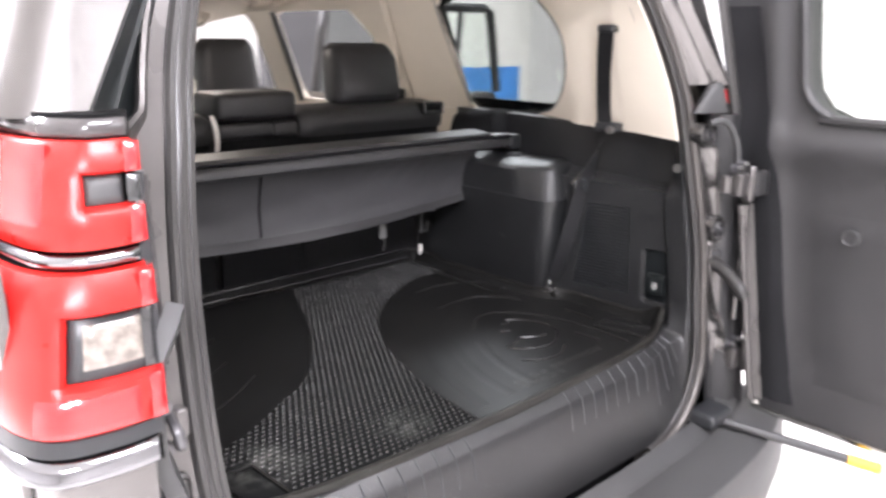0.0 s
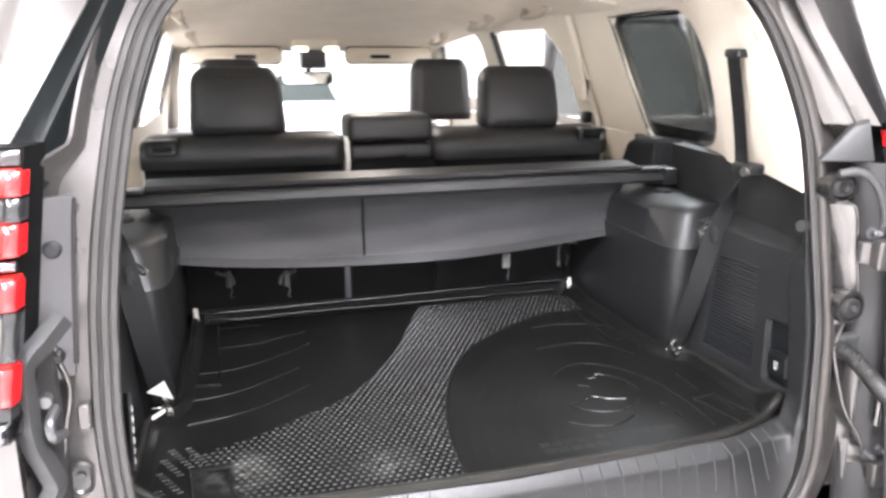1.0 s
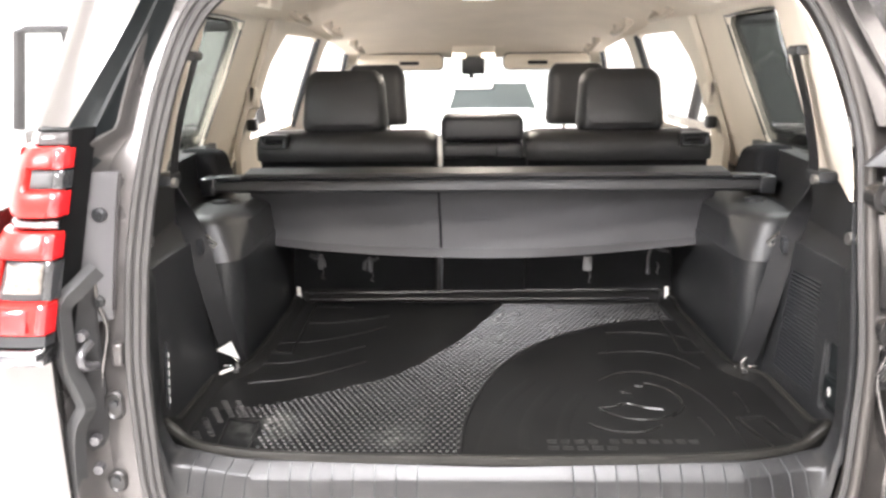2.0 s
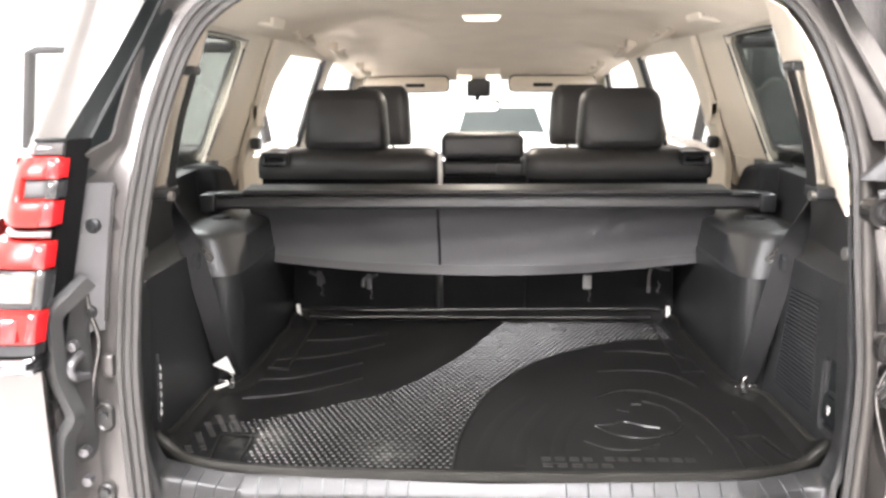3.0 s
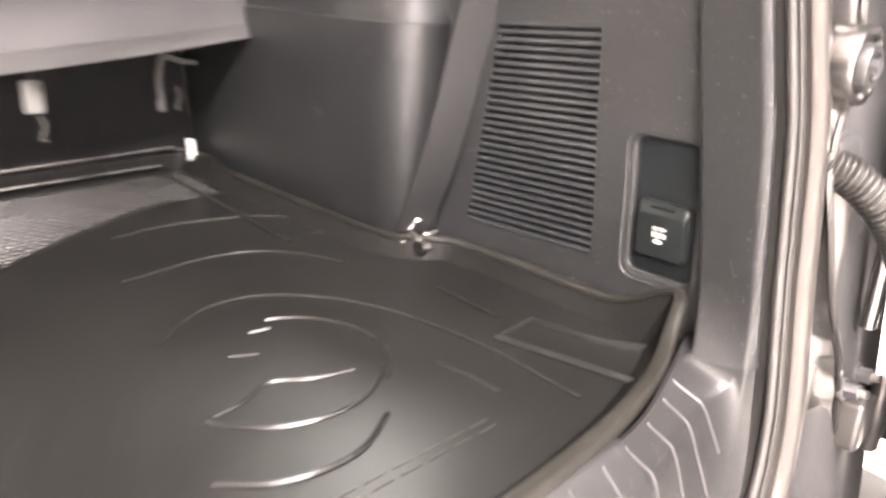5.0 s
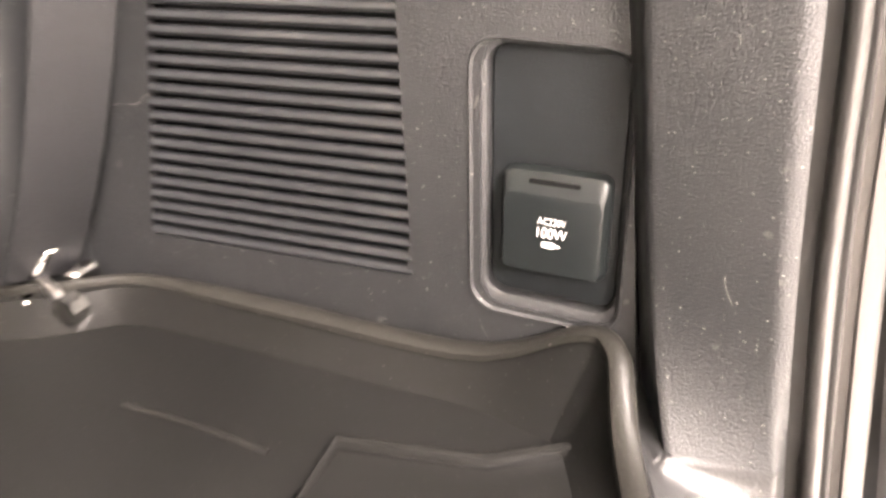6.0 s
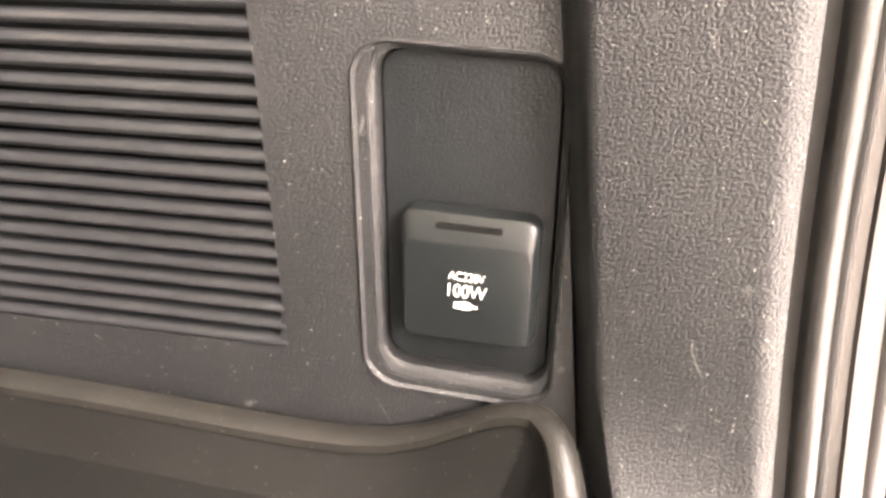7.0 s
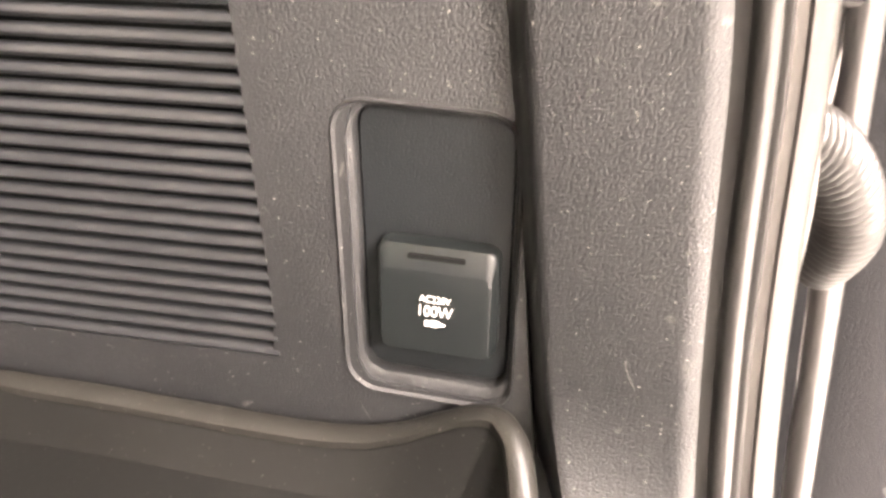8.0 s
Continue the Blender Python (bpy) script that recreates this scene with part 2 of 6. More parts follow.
def tube(bm, path, radius, n=8, cap=True):
    """A round tube along a path; radius is a number or a function of the place along it (0 to 1)."""
    pts = [Vector(p) for p in path]
    loops = []
    side = None
    for i, p in enumerate(pts):
        d = (pts[min(i + 1, len(pts) - 1)] - pts[max(i - 1, 0)]).normalized()
        if side is None:
            side = d.orthogonal().normalized()
        side = (side - d * side.dot(d)).normalized()
        up = d.cross(side)
        r = radius(i / max(1, len(pts) - 1)) if callable(radius) else radius
        loops.append([p + (side * math.cos(a) + up * math.sin(a)) * r for a in (2 * math.pi * q / n for q in range(n))])
    return loft(bm, loops, cap_start=cap, cap_end=cap)


def strap(bm, path, width, thick, across):
    """A flat band along a path; across gives the band's width direction at each point."""
    pts = [Vector(p) for p in path]
    acs = [Vector(a).normalized() for a in across] if isinstance(across[0], (tuple, Vector)) else [Vector(across).normalized()] * len(pts)
    loops = []
    for i, p in enumerate(pts):
        d = (pts[min(i + 1, len(pts) - 1)] - pts[max(i - 1, 0)]).normalized()
        a = (acs[i] - d * acs[i].dot(d)).normalized()
        nn = d.cross(a)
        loops.append([p + a * (s * width / 2) + nn * (q * thick / 2) for s, q in ((-1, -1), (1, -1), (1, 1), (-1, 1))])
    return loft(bm, loops)


def cushion(bm, lo, hi, r, puff=0.0, nx=10):
    """A soft, rounded, slightly puffed block."""
    lo, hi = Vector(lo), Vector(hi)
    box(bm, lo, hi, r, 4)
    c, h = (lo + hi) / 2, (hi - lo) / 2
    for v in bm.verts:
        q = [max(-1, min(1, (v.co[i] - c[i]) / h[i])) for i in range(3)]
        for i in range(3):
            j, k = (i + 1) % 3, (i + 2) % 3
            v.co[i] += puff * q[i] * (1 - q[j] ** 2) * (1 - q[k] ** 2)
    return bm


def rounded(w, h, r, n=5):
    """A rounded rectangle's outline about the origin, in two dimensions."""
    out = []
    for cx, cy, a0 in ((w / 2 - r, h / 2 - r, 0), (-w / 2 + r, h / 2 - r, 90), (-w / 2 + r, -h / 2 + r, 180), (w / 2 - r, -h / 2 + r, 270)):
        for i in range(n + 1):
            a = radians(a0 + 90 * i / n)
            out.append((cx + r * math.cos(a), cy + r * math.sin(a)))
    return out


def bend(points, n=8):
    """A smooth line through a few points."""
    p = [Vector(q) for q in points]
    p = [2 * p[0] - p[1], *p, 2 * p[-1] - p[-2]]
    out = []
    for a, b, c, d in zip(p, p[1:], p[2:], p[3:]):
        for i in range(n):
            t = i / n
            out.append(0.5 * (2 * b + (c - a) * t + (2 * a - 5 * b + 4 * c - d) * t * t + (3 * b - a - 3 * c + d) * t ** 3))
    return out + [p[-2]]


def sheet(bm, fn, us, vs, thick=0.01, away=None, skip=None):
    """A bent plate: fn(u, v) gives places; it is thickened along away (a direction) or its normals. skip(u, v) leaves holes."""
    grid = [[Vector(fn(u, v)) for v in vs] for u in us]
    nu, nv = len(us), len(vs)

    def normal(i, j):
        du = grid[min(i + 1, nu - 1)][j] - grid[max(i - 1, 0)][j]
        dv = grid[i][min(j + 1, nv - 1)] - grid[i][max(j - 1, 0)]
        return du.cross(dv).normalized()

    front = [[bm.verts.new(p) for p in row] for row in grid]
    back = [[bm.verts.new(grid[i][j] + (Vector(away) if away else normal(i, j)) * thick) for j in range(nv)] for i in range(nu)]
    keep = [[not (skip and skip((us[i] + us[i + 1]) / 2, (vs[j] + vs[j + 1]) / 2)) for j in range(nv - 1)] for i in range(nu - 1)]

    def kept(i, j):
        return 0 <= i < nu - 1 and 0 <= j < nv - 1 and keep[i][j]

    for i in range(nu - 1):
        for j in range(nv - 1):
            if not keep[i][j]:
                continue
            bm.faces.new((front[i][j], front[i + 1][j], front[i + 1][j + 1], front[i][j + 1]))
            bm.faces.new((back[i][j + 1], back[i + 1][j + 1], back[i + 1][j], back[i][j]))
            for (di, dj, a, b) in ((-1, 0, (i, j), (i, j + 1)), (1, 0, (i + 1, j), (i + 1, j + 1)), (0, -1, (i, j), (i + 1, j)), (0, 1, (i, j + 1), (i + 1, j + 1))):
                if not kept(i + di, j + dj):
                    bm.faces.new((front[a[0]][a[1]], front[b[0]][b[1]], back[b[0]][b[1]], back[a[0]][a[1]]))
    for v in [v for v in bm.verts if not v.link_faces]:
        bm.verts.remove(v)
    return bm


def span(a, b, n):
    return [a + (b - a) * i / n for i in range(n + 1)]


def mirrored(bm):
    """The same mesh on the car's other side."""
    for v in bm.verts:
        v.co.x = -v.co.x
    bmesh.ops.reverse_faces(bm, faces=bm.faces)
    return bm


def lerp(table, z):
    """Reads a small table of pairs, in order, at z."""
    for (a, va), (b, vb) in zip(table, table[1:]):
        if z <= b:
            f = max(0.0, (z - a) / (b - a))
            return va + (vb - va) * f
    return table[-1][1]


def ray_out(poly, c, a):
    """Where a ray from c at angle a leaves a convex outline."""
    d = (math.cos(a), math.sin(a))
    best = None
    for (x0, y0), (x1, y1) in zip(poly, poly[1:] + poly[:1]):
        ex, ey = x1 - x0, y1 - y0
        det = d[0] * -ey + d[1] * ex
        if abs(det) < 1e-12:
            continue
        s = ((x0 - c[0]) * -ey + (y0 - c[1]) * ex) / det
        q = (d[0] * (y0 - c[1]) - d[1] * (x0 - c[0])) / det
        if s > 0 and -1e-6 <= q <= 1 + 1e-6 and (best is None or s > best):
            best = s
    return (c[0] + d[0] * best, c[1] + d[1] * best)


def holed(bm, outer, inner, fn, thick, away, rings=5, n=48):
    """A plate with one hole: outer and inner are convex outlines in two dimensions, fn lays them into the world."""
    c = (sum(p[0] for p in inner) / len(inner), sum(p[1] for p in inner) / len(inner))
    angles = [2 * math.pi * i / n for i in range(n)]
    for poly in (outer,):
        angles += [math.atan2(p[1] - c[1], p[0] - c[0]) % (2 * math.pi) for p in poly]
    angles = sorted(set(round(a, 5) for a in angles))
    loops = []
    for r in range(rings + 1):
        f = r / rings
        lp = []
        for a in angles:
            i, o = ray_out(inner, c, a), ray_out(outer, c, a)
            lp.append(Vector(fn(i[0] + (o[0] - i[0]) * f, i[1] + (o[1] - i[1]) * f)))
        loops.append(lp)
    away = Vector(away) * thick
    back = [[p + away for p in lp] for lp in loops]
    ring = loops + back[::-1] + [loops[0]]
    loft(bm, ring, cap_start=False, cap_end=False)
    return bm


# ---------------------------------------------------------------- the showroom
def slab(name, lo, hi, mat, label, category):
    ob = part(name, box(bmesh.new(), lo, hi), mat, None, "", smooth=False)
    return tagged(ob, label, category, kind="structure")


slab("floor", (-7, -6, -0.2), (7, 12, 0), TILE, "glossy white tiled showroom floor under the car", "floor")
slab("ceiling", (-7, -6, 3.4), (7, 12, 3.6), CEIL, "plain white showroom ceiling", "ceiling")
slab("wall_south", (-7.2, -6.2, 0), (7.2, -6, 3.4), WALL, "plain white showroom wall", "wall")
slab("wall_north", (-7.2, 12, 0), (7.2, 12.2, 3.4), WALL, "plain white showroom wall", "wall")
slab("wall_west", (-7.2, -6, 0), (-7, 12, 3.4), WALL, "plain white showroom wall", "wall")
slab("wall_east", (7, -6, 0), (7.2, 12, 3.4), WALL, "plain white showroom wall", "wall")

# ---------------------------------------------------------------- the car's shell
suv = thing("suv", "dark grey metallic off-road car with its side-hinged tailgate open", "car")

OPEN_X = [(0.60, 0.40), (0.618, 0.473), (0.645, 0.523), (0.685, 0.559), (0.728, 0.584), (0.765, 0.598), (0.80, 0.605), (0.86, 0.611), (0.905, 0.615), (0.95, 0.6185), (1.02, 0.6205), (1.10, 0.618), (1.17, 0.6145), (1.25, 0.6095), (1.30, 0.606),
          (1.369, 0.599), (1.435, 0.587), (1.50, 0.569), (1.57, 0.542), (1.62, 0.504), (1.665, 0.43), (1.70, 0.285), (1.712, 0.0)]
OPEN_Y = [(0.60, -0.02), (0.70, -0.012), (0.78, 0.0), (0.86, 0.013), (0.905, 0.020), (0.95, 0.026), (1.02, 0.035), (1.17, 0.063), (1.27, 0.085), (1.37, 0.110), (1.435, 0.130), (1.50, 0.150), (1.57, 0.172), (1.72, 0.20)]


def open_x(z, flip):
    """Half the opening's width at a height; the upper part lies slightly off the middle."""
    return lerp(OPEN_X, z) + (-0.013 if flip else 0.012) * max(0.0, min(1.0, (z - 1.20) / 0.18))


def rim(flip, n=5):
    """The tailgate opening's edge, from the sill up to the middle of the roof, drawn on the +x side."""
    return bend([(open_x(z, flip), lerp(OPEN_Y, z), z) for z, x in OPEN_X], n)


def swept_rim(bm, profile, flip, narrow=0.0):
    """Sweeps a profile of (outward, rearward) pairs round half the opening; narrow draws it in above the lamps."""
    pts = rim(flip)
    loops = []
    for i, p in enumerate(pts):
        d = (pts[min(i + 1, len(pts) - 1)] - pts[max(i - 1, 0)]).normalized()
        if i == len(pts) - 1:
            d = Vector((-1, 0, 0))
        out = Vector((0, 1, 0)).cross(d).normalized()
        back = out.cross(d).normalized()
        if back.y > 0:
            back = -back
        k = 1 - 0.58 * narrow * max(0.0, min(1.0, (p.z - 1.335) / 0.05))
        loops.append([p + out * (min(o, 0.024) + k * max(0.0, o - 0.024)) + back * (min(r, 0.02) + k * max(0.0, r - 0.02)) for o, r in profile])
    return loft(bm, loops)


SEAL_SHAPE = [(0.012, -0.012), (0.0085, 0.0012), (0.0078, 0.0026), (0.0040, 0.0036), (0.0016, 0.0056), (0.0008, 0.0080), (0.0014, 0.0100), (0.0034, 0.0118), (0.0056, 0.0122), (0.0046, 0.0132),
              (0.0044, 0.0146), (0.0058, 0.0158), (0.0098, 0.0164), (0.0108, 0.0185), (0.0108, 0.0205), (0.0130, 0.0225), (0.016, 0.012), (0.020, -0.012)]
FLANGE = [(0.024, 0.018), (0.0262, 0.0235), (0.040, 0.0225), (0.072, 0.0205), (0.080, 0.028), (0.092, 0.045), (0.100, 0.075), (0.106, 0.083), (0.118, 0.078),
          (0.118, 0.050), (0.100, 0.0), (0.040, -0.02), (0.024, -0.01)]
HINGE_FLANGE = [(0.0092, 0.0205), (0.0070, 0.0214), (0.0072, 0.0232), (0.0100, 0.0290), (0.0130, 0.0310), (0.022, 0.031), (0.026, 0.028), (0.030, 0.016), (0.045, 0.008), (0.075, 0.004), (0.090, -0.02), (0.090, -0.04), (0.012, -0.02)]
WIDE_SEAL = [(0.012, -0.012), (0.002, 0.0), (-0.006, 0.006), (-0.012, 0.013), (-0.015, 0.020), (-0.013, 0.026), (-0.006, 0.0285), (-0.0035, 0.0265), (-0.001, 0.0300), (0.006, 0.032), (0.0095, 0.0285),
             (0.0115, 0.0275), (0.014, 0.031), (0.021, 0.032), (0.025, 0.027), (0.025, 0.0), (0.02, -0.012)]
for flip in (False, True):
    bm = swept_rim(bmesh.new(), WIDE_SEAL if flip else SEAL_SHAPE, flip)
    part("weatherstrip", mirrored(bm) if flip else bm, SEAL, suv, "dark grey rubber seal round the tailgate opening")
    bm = swept_rim(bmesh.new(), FLANGE if flip else HINGE_FLANGE, flip, 1.0 if flip else 0.5)
    # One edge paint on both sides, dimmed in colour on the hinge side.
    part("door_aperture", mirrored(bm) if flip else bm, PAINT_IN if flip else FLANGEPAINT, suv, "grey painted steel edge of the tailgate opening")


def side_skin(y, z):
    """The car's outer side, +x."""
    x = 0.875 - 0.02 * max(0, (0.9 - z)) - 0.42 * max(0, z - 1.27) - 0.05 * max(0, 1.0 - z)
    x -= 0.62 * max(0, 0.10 - y) ** 1.4
    return (x, y, z)


for flip in (False, True):
    bm = sheet(bmesh.new(), side_skin, span(-0.02, 0.2, 6) + span(0.3, 4.4, 14), span(0.35, 1.27, 8), 0.012, away=(-1, 0, 0))
    part("quarter_panel", mirrored(bm) if flip else bm, PAINT, suv)
    bm = holed(bmesh.new(), [(0.13, 1.274), (1.15, 1.274), (1.15, 1.70), (0.26, 1.70)], [(0.33, 1.31), (1.05, 1.31), (1.05, 1.62), (0.44, 1.62)], side_skin, 0.01, (-1, 0, 0))
    part("window_surround", mirrored(bm) if flip else bm, PAINT, suv)

# roof skin
bm = sheet(bmesh.new(), lambda x, y: (x, y, 1.80 - 0.09 * (x / 0.72) ** 4 - 0.02 * ((y - 1.6) / 1.5) ** 2), span(-0.72, 0.72, 16), span(0.17, 3.0, 12), 0.02, away=(0, 0, -1))
part("roof", bm, PAINT, suv)

# sill plate and bumper
SILL = [(0.060, 0.786), (0.046, 0.806), (0.036, 0.8090), (0.030, 0.8085), (0.027, 0.8065), (0.004, 0.7860), (0.001, 0.7815), (-0.004, 0.765), (-0.020, 0.69), (-0.030, 0.60), (-0.01, 0.60), (0.0, 0.74)]
bm = bmesh.new()
loops = []
for x in span(-0.44, 0.44, 60):
    loops.append([(x, y, z) for y, z in SILL])
loft(bm, loops)
sill = part("sill_plate", bm, SCUFF, suv, "black ribbed plastic loading sill")
FACE = ((0.025, 0.8045), (0.004, 0.7858), (0.001, 0.7815), (-0.004, 0.765), (-0.008, 0.745), (-0.011, 0.730))
for s in (-1, 1):
    for i in range(8):
        x = s * (0.14 + 0.0385 * i)
        part("rib", tube(bmesh.new(), [(x, y, z) for y, z in FACE], 0.0018, 6), BLACK_SMOOTH, sill)

def pillar(u, z, flip):
    """The trim on the rear pillar, from the opening's edge (u 0) to the side panel (u 1), drawn on the +x side."""
    x1, y1 = 0.645, 0.087 + 0.17 * min(0.25, z - 0.85)
    if z > 1.135:
        x1 = 0.643 + 0.032 * min(1, (z - 1.135) / 0.03)
    x0, y0 = open_x(z, flip) - 0.001, lerp(OPEN_Y, z) + 0.004
    flare = max(0.0, min(1.0, (0.886 - z) / 0.070)) ** 2 * (0.15 + 0.85 * u) * min(1.0, (1 - u) / 0.14) * min(1.0, u / 0.08)
    rise = min(1.0, (1 - u) / 0.13)
    fall = min(1.0, u / 0.12)
    proud = (0.004 + 0.013 * u) * rise * rise * (3 - 2 * rise) * fall * (2 - fall)
    return (x0 + (x1 - x0) * u - proud * (1 if z < 1.2 else 0.6) - 0.036 * flare, y0 + (y1 - y0) * u - 0.010 * flare, z)


# corners where the sill turns up into the pillar trim
TOP_LINE = [Vector(p) for p in bend([(0.44, 0.031, 0.8085), (0.48, 0.037, 0.8088), (0.52, 0.048, 0.8095), (0.555, 0.060, 0.8105), (0.587, 0.073, 0.8120), (0.613, 0.084, 0.8135), (0.631, 0.088, 0.8148), (0.641, 0.0885, 0.8160)], 6)]
FOLD_LINE = [Vector(p) for p in bend([(0.44, 0.004, 0.786), (0.482, 0.013, 0.7868), (0.520, 0.022, 0.789), (0.552, 0.027, 0.793), (0.573, 0.028, 0.797), (0.589, 0.0265, 0.801), (0.597, 0.025, 0.808), (0.600, 0.024, 0.816)], 6)]
SEAL_LINE = [Vector(p) for p in bend([(0.44, -0.030, 0.600), (0.49, -0.028, 0.622), (0.527, -0.023, 0.648), (0.557, -0.016, 0.685), (0.580, -0.009, 0.726), (0.593, -0.002, 0.764), (0.600, 0.003, 0.792), (0.605, 0.007, 0.816)], 6)]


def corner_plain(q, v):
    """The slanting top (v up to 0.5) and the face below it (v from 0.5), with a soft fold between them."""
    k = q * (len(TOP_LINE) - 1)
    i = min(int(k), len(TOP_LINE) - 2)
    a, b, c = (line[i].lerp(line[i + 1], k - i) for line in (TOP_LINE, FOLD_LINE, SEAL_LINE))
    p = a.lerp(b, v * 2) if v < 0.5 else b.lerp(c, v * 2 - 1)
    near = max(0.0, 1 - abs(v - 0.5) / 0.08)
    return p.lerp((a.lerp(b, 0.84) + b.lerp(c, 0.16)) / 2, 0.5 * near * near)


def corner_fn(q, v):
    u = 1 - 1.6 * v if v < 0.5 else 0.4 * (1 - v)
    t = max(0.0, min(1.0, (q - 0.30) / 0.70))
    return corner_plain(q, v) + (Vector(pillar(u, 0.816, False)) - corner_plain(1.0, v)) * (t * t * (3 - 2 * t))


V_STEPS = [0, 0.012, 0.03, 0.06] + span(0.10, 0.40, 10) + span(0.42, 0.58, 14) + span(0.62, 1.0, 10)
for flip in (False, True):
    bm = sheet(bmesh.new(), corner_fn, span(0, 1, 48), V_STEPS, 0.004, away=(0.1, 1, -0.3))
    cn = part("sill_corner", mirrored(bm) if flip else bm, SCUFF, suv, "black plastic corner of the loading sill")
    for q, reach in ((0.0, 0.80), (0.14, 0.78), (0.28, 0.76), (0.42, 0.72)):
        bm = tube(bmesh.new(), [Vector(corner_fn(q + 0.10 * max(0, v - 0.1), v)) for v in span(0.06, 0.40, 6) + span(0.43, 0.57, 9) + span(0.60, reach, 5)], 0.0018, 6)
        part("rib", mirrored(bm) if flip else bm, BLACK_SMOOTH, cn)

bm = bmesh.new()
loops = []
for x in span(-0.90, 0.90, 36):
    c = 0.10 * (abs(x) / 0.9) ** 4
    loops.append([(x, y + c, z) for y, z in ((-0.06, 0.615), (-0.10, 0.60), (-0.105, 0.592), (-0.19, 0.588), (-0.215, 0.578), (-0.225, 0.55), (-0.235, 0.46), (-0.22, 0.38), (-0.15, 0.34), (-0.06, 0.34))])
loft(bm, loops)
bumper = part("bumper", bm, GREYPLASTIC, suv, "dark grey plastic rear bumper step")

# underbody
part("underbody", box(bmesh.new(), (-0.85, 0.0, 0.34), (0.85, 4.3, 0.42)), CARPET, suv)
for sx in (-1, 1):
    for wy in (0.62, 3.42):
        w = bmesh.new()
        loops = []
        for dx, r in ((0, 0.30), (0.0, 0.36), (0.03, 0.39), (0.20, 0.39), (0.24, 0.36), (0.24, 0.24), (0.20, 0.22)):
            loops.append([(sx * (0.64 + dx), wy + r * math.cos(a), 0.392 + r * math.sin(a)) for a in (2 * math.pi * q / 28 for q in range(28))])
        loft(w, loops)
        part("wheel", w, RUBBER, suv)

# ---------------------------------------------------------------- cargo bay
part("cargo_floor", box(bmesh.new(), (-0.64, 0.09, 0.74), (0.64, 1.02, 0.785)), CARPET, suv)


def side_trim(flip):
    s = -1 if flip else 1

    def put(name, bm, mat, parent=suv, label=""):
        return part(name, mirrored(bm) if flip else bm, mat, parent, label)

    # lower panel, with the loudspeaker grille and the socket cut out on the +x side
    def low(y, z):
        return (0.643 + 0.02 * (z - 0.9) - 0.015 * max(0, (0.86 - z)) * 2, y, z)

    if flip:
        bm = sheet(bmesh.new(), low, span(0.075, 0.46, 10), span(0.77, 1.135, 8), 0.008, away=(1, 0, 0))
        put("lower_side_panel", bm, BLACK)
    else:
        grille = [(0.214, 0.852), (0.398, 0.842), (0.366, 1.076), (0.233, 1.084)]
        bm = holed(bmesh.new(), [(0.197, 0.77), (0.46, 0.77), (0.46, 1.135), (0.197, 1.135)], grille, low, 0.008, (1, 0, 0), rings=4)
        panel = put("lower_side_panel", bm, BLACK)
        socket = [(y + 0.139 + 0.06 * z, z + 0.917) for y, z in rounded(0.076, 0.142, 0.012)]
        bm = holed(bmesh.new(), [(0.076, 0.77), (0.197, 0.77), (0.197, 1.135), (0.132, 1.135)], socket, low, 0.008, (1, 0, 0), rings=4)
        put("lower_side_panel", bm, BLACK)
        n = 27
        for i in range(n + 1):
            z = 0.8535 + (1.081 - 0.8535) * i / n
            y0, y1 = 0.2135 + (z - 0.852) * 0.082, 0.3985 - (z - 0.842) * 0.137
            x = low(0.3, z)[0]
            bm = loft(bmesh.new(), [[(x + a, y, z + b - 0.05 * (y - y0)) for a, b in ((-0.0004, 0.0014), (0.0010, 0.0027), (0.0032, 0.0034), (0.010, 0.0016), (0.010, -0.0016), (0.0022, -0.0028), (0.0002, -0.0018), (-0.0008, -0.0002))] for y in (y0, y1)])
            put("slat", bm, BLACK_SMOOTH, panel)
        put("speaker_well", sheet(bmesh.new(), lambda y, z: (0.6545 + 0.02 * (z - 0.9), y, z), [0.2, 0.41], [0.835, 1.10], 0.003, away=(1, 0, 0)), BLACK_SMOOTH, panel)

    # ledge and upper panel
    def ledge(u, v):
        y = 0.08 + 0.92 * u
        x0, x1 = 0.648, 0.69 + 0.09 * u
        return (x0 + (x1 - x0) * v, y, 1.135 + 0.018 * v ** 2)

    put("ledge", sheet(bmesh.new(), ledge, span(0, 1, 8), span(0, 1, 5), 0.006, away=(0, 0, -1)), BLACK)

    def upper(u, v):
        y = 0.075 + 0.975 * u
        x = 0.675 + 0.115 * u ** 0.8 + 0.01 * v
        return (x, y, 1.150 + 0.125 * v)

    put("upper_side_panel", sheet(bmesh.new(), upper, span(0, 1, 12), span(0, 1, 5), 0.008, away=(1, 0, 0)), BLACK)

    def shelf(u, v):
        p = upper(u, 1.0)
        return (p[0] - 0.001 + 0.15 * v, p[1], 1.2755 + 0.004 * v)

    put("side_shelf", sheet(bmesh.new(), shelf, span(0.15, 1, 10), span(0, 1, 4), 0.005, away=(0, 0, -1)), BLACK)

    # rear pillar trim: black below, beige above
    put("rear_pillar_trim", sheet(bmesh.new(), lambda u, z: pillar(u, z, flip), span(0, 1, 30), span(0.816, 0.90, 16) + span(0.92, 1.27, 22), 0.006, away=(1, 0, 0)), BLACK)

    # wheel housing
    prof = [(0.72, 0.452), (0.66, 0.440), (0.62, 0.437), (0.588, 0.447), (0.569, 0.477), (0.563, 0.54), (0.562, 0.62), (0.562, 0.80), (0.562, 1.01), (0.72, 1.01)]
    base = bend([(x, y, 0.77) for x, y in prof[1:7]], 5)
